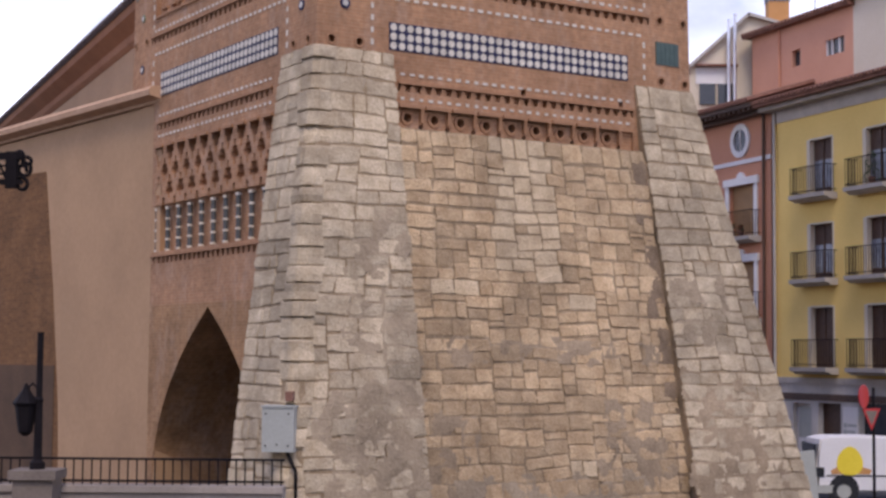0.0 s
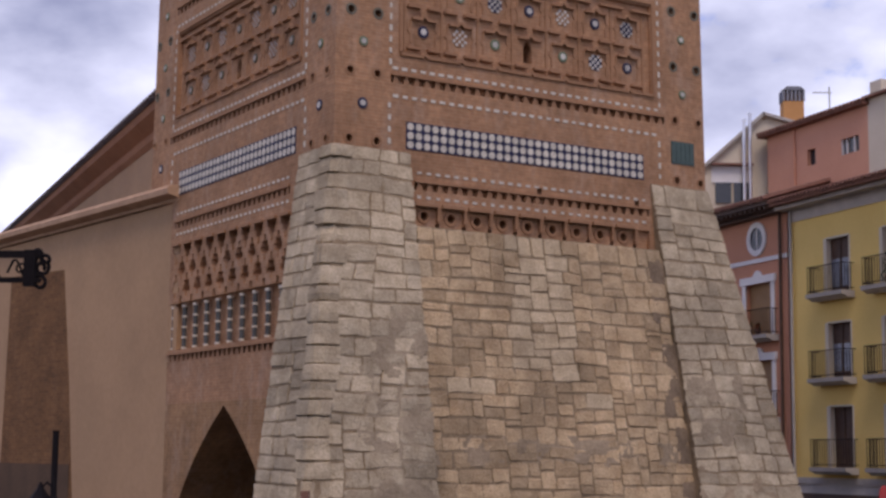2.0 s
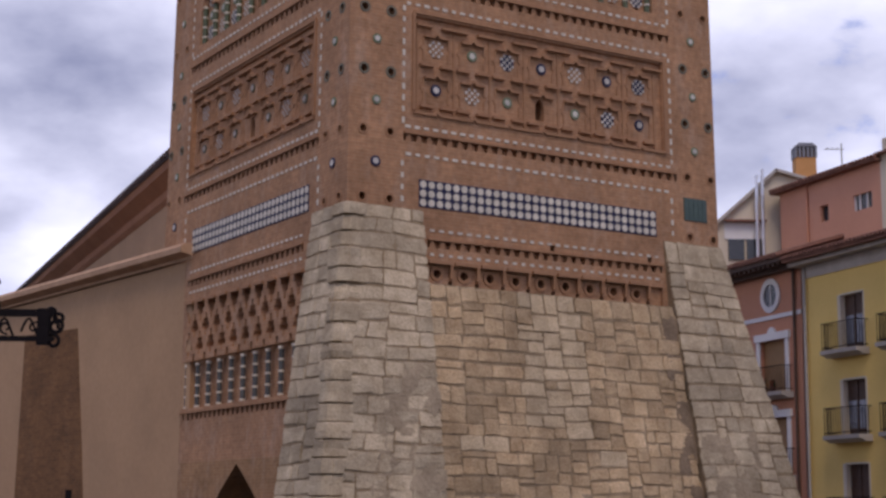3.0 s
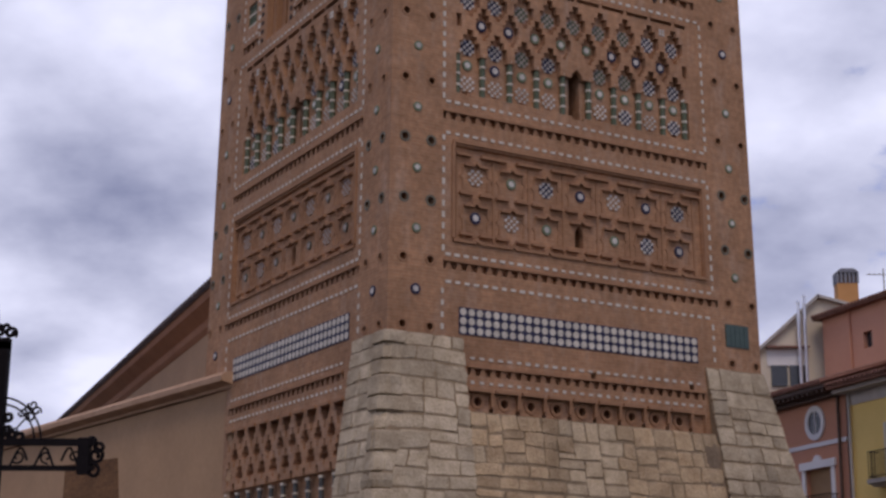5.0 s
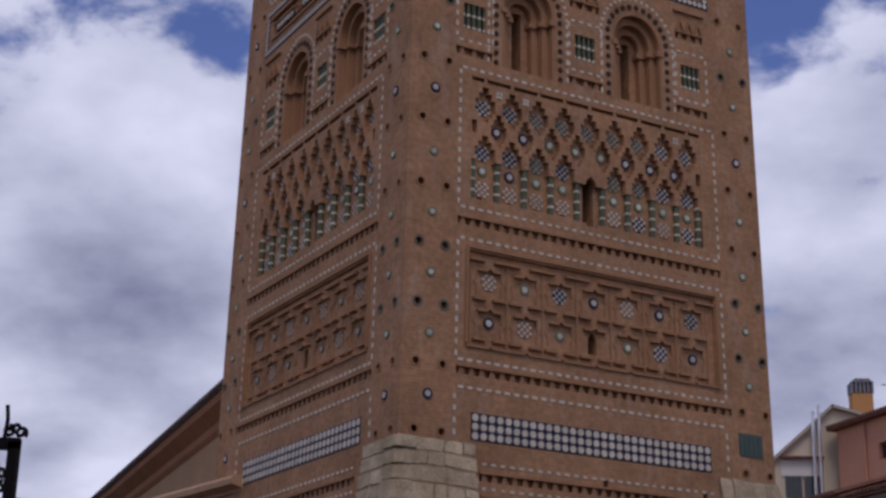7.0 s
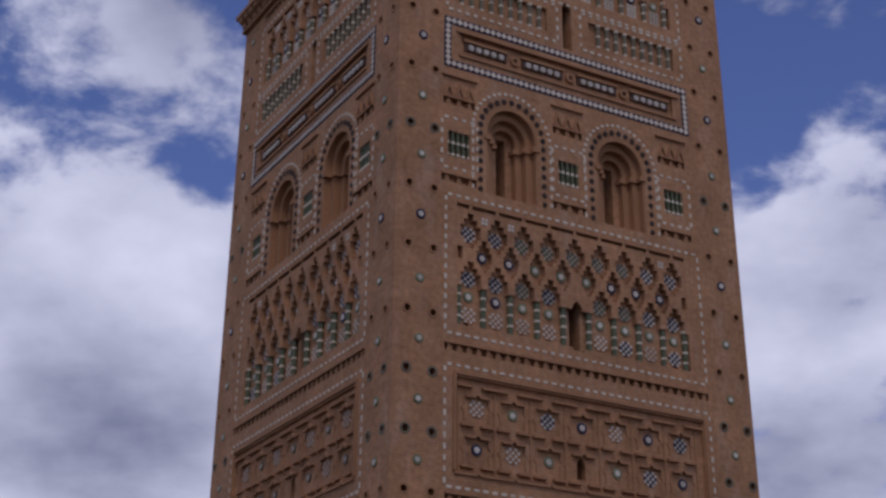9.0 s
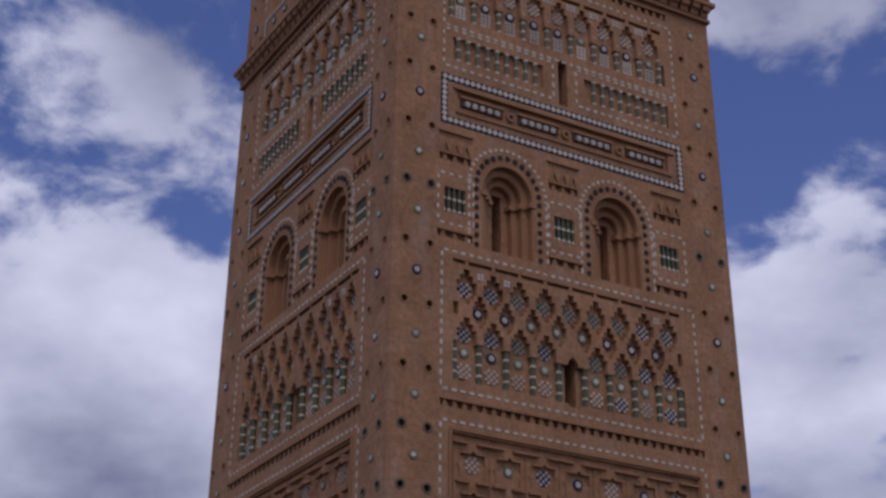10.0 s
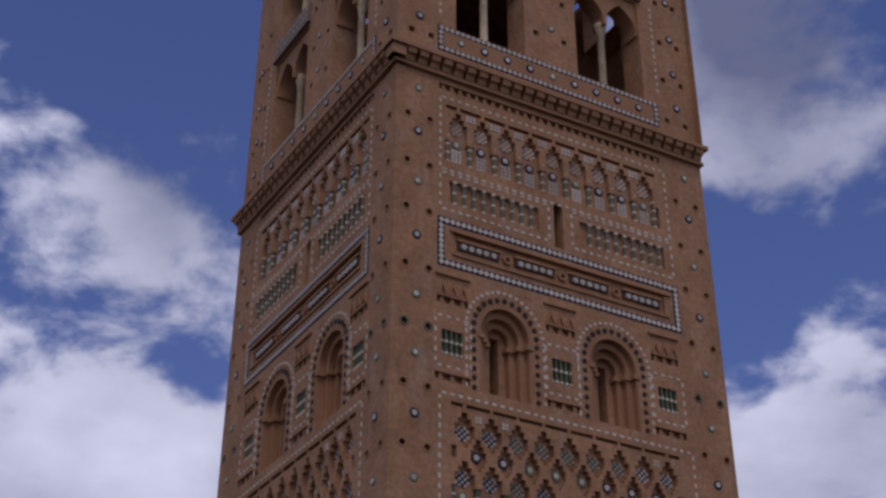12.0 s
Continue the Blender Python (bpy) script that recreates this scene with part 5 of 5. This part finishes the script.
b.box(11.1, 11.7, 0.05, 0.08, 13.4, 14.25, 1)
b.box(10.2, 11.9, 0, 0.3, 14.95, 15.03, 2)
part("window", b.mesh("window", WHITE, DARK_GLASS, TILE_ROOF), gable)
b = Build()
for u, top in ((11.5, 16.75), (11.74, 17.0)):
    b.tube([(u, -0.35, 13.0), (u, -0.35, top)], 0.07, 0, 10)
    b.tube([(u, -0.35, top), (u, -0.35, top + 0.1)], 0.09, 0, 10)
part("flue", b.mesh("flue", STEEL), gable, None, "bright steel flue pipes")
b = Build()
b.box(13.25, 14.1, -0.9, -0.2, 16.0, 17.75, 0)
chimney = part("chimney", b.mesh("chimney", ORANGE), gable, None, "orange chimney with a grey slatted cap")
b = Build()
b.box(13.30, 14.05, -0.85, -0.25, 17.75, 18.1)
part("chimney_core", b.mesh("chimney_core", WOOD), chimney)
b = Build()
b.extrude([(13.2, 18.2), (14.15, 18.2), (13.95, 18.36), (13.4, 18.36)], -0.95, -0.15)
SLATE = surface("slate_grey", (0.16, 0.16, 0.17), (0.26, 0.26, 0.27), 0.8, 2, 20)
part("cap", b.mesh("cap", SLATE), chimney)
b = Build()
b.box(0, 0.09, -0.93, -0.17, 17.75, 18.2)
slat = b.mesh("slat", SLATE)
for i in range(6):
    part("slat", slat, chimney, pose(13.22 + 0.165 * i, 0, 0))
aerial = thing("aerial", "thin metal roof aerial", "aerial", pose(0, 63, 0))
b = Build()
b.tube([(15.2, 0, 16.5), (15.2, 0, 18.4)], 0.03)
b.tube([(14.5, 0, 18.15), (15.3, 0, 18.15)], 0.02)
for u in (14.6, 14.8, 15.0):
    b.tube([(u, -0.25, 18.15), (u, 0.25, 18.2)], 0.012)
part("mast", b.mesh("mast", GREY_PAINT), aerial)

# ---- street things ----
van = thing("delivery_van", "white delivery van with a yellow and orange shape on its side", "van", pose(10.28, 43.0, GROUND, 0, 0, 0))
b = Build()
rise = [(0.0, 0.34), (4.12, 0.34), (4.16, 0.85), (3.95, 1.02), (3.3, 1.12), (2.85, 1.66), (2.5, 1.78), (1.6, 1.82), (0.4, 1.81), (0.14, 1.74), (0.05, 1.3)]
inset = [(2.0 + (u - 2.0) * 0.97, 1.0 + (z - 1.0) * 0.96 + 0.0) for u, z in rise]
b.extrude(rise, -1.62, -0.06)
b.extrude(inset, -0.06, 0.0)
part("body", b.mesh("body", WHITE), van)
b = Build()
b.box(0.075, 0.095, 0.0, 0.006, 0.5, 1.62)
part("door_seam", b.mesh("door_seam", RUBBER), van)
b = Build()
b.box(0.3, 3.9, 0.0, 0.015, 0.74, 0.775)
part("side_strip", b.mesh("side_strip", RUBBER), van, None, "black side strip")
b = Build()
b.box(-0.02, 0.24, -0.3, 0.03, 0.72, 0.98)
part("tail_lamp", b.mesh("tail_lamp", RUBBER), van, None, "dark tail lamp")
b = Build()
b.box(-0.03, 0.06, -1.5, -0.12, 1.1, 1.62)
part("rear_window", b.mesh("rear_window", DARK_GLASS), van)
b = Build()
b.box(-0.08, 0.5, -1.6, 0.02, 0.28, 0.5)
part("bumper", b.mesh("bumper", GREY_PAINT), van)
b = Build()
b.extrude([(0.95 + 0.36 * math.cos(a / 20 * 6.283) * (1 - 0.2 * math.sin(a / 20 * 6.283)), 1.16 + 0.40 * math.sin(a / 20 * 6.283)) for a in range(20)], 0, 0.012)
part("side_picture", b.mesh("side_picture", DECAL), van, None, "rounded yellow printed shape")
b = Build()
b.extrude([(0.45, 0.8), (1.5, 0.8), (1.55, 0.92), (1.3, 1.0), (0.6, 1.0), (0.42, 0.9)], 0, 0.009)
part("side_picture", b.mesh("side_picture", ORANGE), van, None, "orange printed shape")
b = Build()
b.disc(0, 0, 0.42, -0.1, 0.006, 0, 20)
arch_mesh = b.mesh("wheel_arch", RUBBER)
b = Build()
b.disc(0, 0, 0.33, -0.2, 0.03, 0, 18, inner=0.2)
tyre = b.mesh("tyre", RUBBER)
b = Build()
b.disc(0, 0, 0.21, -0.18, 0.015, 0, 12)
rim = b.mesh("rim", GREY_PAINT)
for u in (0.78, 3.35):
    part("wheel_arch", arch_mesh, van, pose(u, 0, 0.37))
    wheel = part("wheel", rim, van, pose(u, 0, 0.33))
    part("tyre", tyre, wheel, None, "black rubber tyre")

LEAF = surface("dark_green_leaf", (0.03, 0.06, 0.02), (0.07, 0.12, 0.04), 0.6, 5, 30)
FLOWER = surface("orange_red_petal", (0.45, 0.09, 0.03), (0.6, 0.16, 0.05), 0.6, 5, 30)


def potted_plant(at, label, spread, tall, bloom):
    """A clay pot with a loose clump of small leaves that spills over its rim."""
    plant = thing("potted_plant", label, "plant", STREET @ at, group="plants on the balconies")
    b = Build()
    b.lathe([(0.09, 0), (0.13, 0.2), (0.145, 0.2), (0.145, 0.24)], n=12)
    part("pot", b.mesh("pot", TILE_ROOF), plant, None, "clay pot")
    b = Build()
    for _ in range(220):
        a, q, h = random.uniform(0, 6.28), spread * math.sqrt(random.random()), random.random()
        p = Vector((q * math.cos(a) * (1 - 0.5 * h), q * math.sin(a) * 0.5 * (1 - 0.5 * h), 0.22 + tall * h - 0.2 * q))
        s = Vector((random.uniform(-1, 1), random.uniform(-1, 1), random.uniform(-1, 1))).normalized()
        t = s.cross(Vector((random.uniform(-1, 1), 0.3, 1))).normalized()
        w = random.uniform(0.03, 0.06)
        b.add([tuple(p - s * w), tuple(p + t * w * 0.5), tuple(p + s * w), tuple(p - t * w * 0.5)], [(0, 1, 2, 3)], 1 if random.random() < bloom else 0)
    part("foliage", b.mesh("foliage", LEAF, FLOWER), plant)


random.seed(9)
potted_plant(pose(6.2, -0.36, 8.88), "bushy green plant in a clay pot on a balcony", 0.5, 0.9, 0.0)
potted_plant(pose(-2.3, -0.36, 7.68), "orange flowering plant in a clay pot on a balcony", 0.25, 0.3, 0.35)
potted_plant(pose(-1.7, -0.36, 7.68), "orange flowering plant in a clay pot on a balcony", 0.22, 0.25, 0.3)

board = thing("leaning_board", "grey board with a dark edge leaning beside the tower", "board", pose(9.42, 40.0, GROUND, 0, -5, 12))
b = Build()
b.box(-0.16, 0.27, -0.08, 0.0, 0, 1.6, 0)
part("panel", b.mesh("panel", GREY_PAINT), board)
b = Build()
b.box(-0.30, -0.16, -0.10, 0.01, 0, 1.62, 0)
part("edge", b.mesh("edge", RUBBER), board, None, "dark edge strip")

sign = thing("road_sign", "red and white road signs seen from behind on a dark pole", "sign", pose(9.9, 36.0, 0))
b = Build()
b.tube([(0.06, 0, GROUND), (0.06, 0, 2.4)], 0.035, 0, 8)
part("pole", b.mesh("pole", IRON), sign)
b = Build()
b.disc(-0.2, 2.26, 0.27, 0.03, 0.05, 0, 20)
ob = part("round_sign", b.mesh("round_sign", RED_PAINT), sign, pose(-0.12, 0, 0) @ pose(0, 0, 2.26) @ pose(0, 0, 0, 0, -18, 50) @ pose(0, 0, -2.26), "round red sign, bent")
b = Build()
b.extrude([(-0.30, 1.92), (-0.04, 1.42), (0.22, 1.92)], 0.05, 0.07, 0)
b.extrude([(-0.22, 1.87), (-0.04, 1.52), (0.14, 1.87)], 0.06, 0.075, 1)
part("yield_sign", b.mesh("yield_sign", RED_PAINT, TAN_STONE), sign, Matrix.Rotation(radians(25), 4, "Z"), "triangular give-way sign")

FENCE = pose(-2.45, 24.0, 0, 0, 0, 0)
parapet = thing("parapet", "low pale stone parapet wall", "wall", FENCE, kind="structure")
b = Build()
b.box(-12, 0.0, -0.4, 0, GROUND, 0.9)
b.box(-12, 0.0, -0.45, 0.05, 0.9, 1.0)
part("coping", b.mesh("coping", surface("parapet_stone", (0.28, 0.225, 0.17), (0.39, 0.32, 0.25), 0.9, 1.5, 22, 0.4, stain=0.2)), parapet)
rail = thing("railing", "low black iron railing on the parapet", "railing", FENCE)
for z in (1.38, 1.04):
    b = Build()
    b.box(-12, 0, -0.22, -0.18, z, z + 0.035)
    part("rail", b.mesh("rail", IRON), rail)
b = Build()
b.tube([(0, 0, 1.0), (0, 0, 1.4)], 0.014, 0, 6)
me = b.mesh("baluster", IRON)
for i in range(86):
    u = -0.05 - 0.14 * i
    if not -4.1 < u < -3.45:
        part("baluster", me, rail, pose(u, 0.2, 0))
pedestal = thing("pedestal", "square pale stone pedestal under the lamp post", "pedestal", pose(-6.16, 23.75, 0))
b = Build()
b.box(-0.3, 0.3, -0.3, 0.3, GROUND, 1.12)
b.box(-0.36, 0.36, -0.36, 0.36, 1.12, 1.26)
part("block", b.mesh("block", TAN_STONE), pedestal)
lamp = thing("street_lamp", "dark iron street lamp with a hanging lantern", "lamp", pose(-6.17, 23.75, 1.26))
b = Build()
b.lathe([(0.12, 0), (0.12, 0.1), (0.07, 0.15), (0.06, 1.0), (0.075, 1.05), (0.05, 1.1), (0.05, 2.05), (0.06, 2.08)], n=10)
part("post", b.mesh("post", IRON), lamp)
b = Build()
b.lathe([(0.04, 0.5), (0.11, 0.56), (0.17, 0.95), (0.21, 1.0), (0.06, 1.2), (0.02, 1.3)], -0.2, 0, 6)
b.tube([(-0.2, 0, 1.2), (-0.1, 0, 1.3), (0, 0, 1.2)], 0.02)
part("lantern", b.mesh("lantern", IRON), lamp)

box = thing("meter_box", "grey metal meter box fixed to the stone buttress", "meter box", pose(*ARRIS, 0, 0, 0, PSI) @ pose(-1.03, -0.87, 0, 0, 0, -36))
b = Build()
b.box(-0.24, 0.27, -0.45, 0.14, 1.5, 2.2)
b.box(-0.26, 0.29, -0.45, 0.16, 2.2, 2.23)
part("case", b.mesh("case", GREY_PAINT), box)
b = Build()
for u, z in ((-0.18, 2.1), (0.18, 2.1), (-0.18, 1.6), (0.18, 1.6), (0.0, 1.62)):
    b.disc(u, z, 0.015, 0.13, 0.15, 0, 8)
part("rivet", b.mesh("rivet", IRON), box, None, "dark rivets", "stuff")
conduit = thing("conduit", "thin dark pipe running down from the meter box", "pipe", pose(*ARRIS, 0, 0, 0, PSI) @ pose(-1.03, -0.87, 0, 0, 0, -36))
b = Build()
b.tube([(0.15, -0.02, 1.5), (0.22, -0.05, 1.35), (0.3, -0.08, 1.2), (0.31, -0.1, GROUND)], 0.03, 0, 8)
part("pipe", b.mesh("pipe", IRON), conduit)
patch = thing("junction_box", "small reddish junction box on the stone buttress", "junction box", pose(*ARRIS, 0, 0, 0, PSI) @ pose(-1.03, -0.87, 0, 0, 0, -36))
b = Build()
b.box(0.1, 0.22, -0.35, 0.0, 2.3, 2.45)
part("case", b.mesh("case", TILE_ROOF), patch)

# wrought-iron lantern bracket close by
bracket = thing("iron_bracket", "wrought-iron lantern bracket with scrolls and openwork panel", "lamp bracket", pose(-2.72, 8.0, 3.9, 0, 0, 0))
b = Build()
b.box(-0.9, 0.52, -0.02, 0.02, 0.11, 0.145)
b.box(-0.9, 0.52, -0.02, 0.02, -0.02, 0.005)
b.box(0.44, 0.50, -0.025, 0.025, -0.04, 0.15)
part("arm", b.mesh("arm", IRON), bracket)
b = Build()
b.box(-0.024, 0.03, -0.03, 0.03, GROUND - 3.9, 0.66)
b.box(-0.5, 0.03, -0.03, 0.03, 0.62, 0.68)
part("post", b.mesh("post", IRON), bracket)


def scroll(b, u, z, r, turns=1.3, start=0.0, flip=1, bar=0.012):
    pts = []
    for i in range(int(22 * turns)):
        a = start + flip * i * 2 * math.pi / 22
        rr = r * (1 - 0.75 * i / (22 * turns))
        pts.append((u + rr * math.cos(a), 0, z + rr * math.sin(a)))
    b.tube(pts, bar, 0, 5)


def curl(*args):
    b = Build()
    scroll(b, *args)
    part("scroll", b.mesh("scroll", IRON), bracket)


def bar(pts, r):
    b = Build()
    b.tube(pts, r, 0, 5)
    part("curved_bar", b.mesh("curved_bar", IRON), bracket)


bar([(-0.09, 0, 0.6), (-0.06, 0, 0.5), (-0.085, 0, 0.38), (-0.05, 0, 0.28), (-0.09, 0, 0.16)], 0.006)
for r in (0.20, 0.235):
    bar([(r * math.sin(math.pi / 2 * i / 10), 0, 0.13 + r * math.cos(math.pi / 2 * i / 10)) for i in range(11)], 0.006)
for u, z in ((0.15, 0.30), (0.18, 0.325), (0.20, 0.29), (0.17, 0.265), (0.13, 0.285)):
    curl(u, z, 0.026, 1.2, random.uniform(0, 6), 1, 0.006)
for u, z, r in ((-0.05, 0.50, 0.03), (-0.055, 0.42, 0.035), (-0.05, 0.33, 0.03), (-0.055, 0.24, 0.035), (-0.09, 0.17, 0.03), (0.0, 0.74, 0.028), (0.05, 0.26, 0.028), (0.05, 0.19, 0.03), (0.08, 0.165, 0.03), (0.12, 0.16, 0.03), (0.03, 0.71, 0.032), (-0.03, 0.72, 0.03), (0.51, 0.13, 0.03), (0.53, 0.06, 0.04), (0.52, -0.02, 0.04), (0.55, 0.1, 0.03)):
    curl(u, z, r, 1.3, random.uniform(0, 6), random.choice((1, -1)), 0.011)
for k in range(7):
    u = -0.55 + 0.15 * k
    bar([(u + 0.12 * s, 0, 0.045 + 0.055 * math.sin(2 * math.pi * s * 0.9 + k)) for s in [i / 8 for i in range(9)]], 0.007)
    curl(u + 0.07, 0.05, 0.035, 1.1, k, (-1) ** k, 0.006)
bar([(0.04, 0, 0.19), (0.10, 0, 0.2), (0.16, 0, 0.27)], 0.005)
bar([(-0.06, 0, 0.66), (-0.05, 0, 0.78), (-0.06, 0, 0.86)], 0.012)
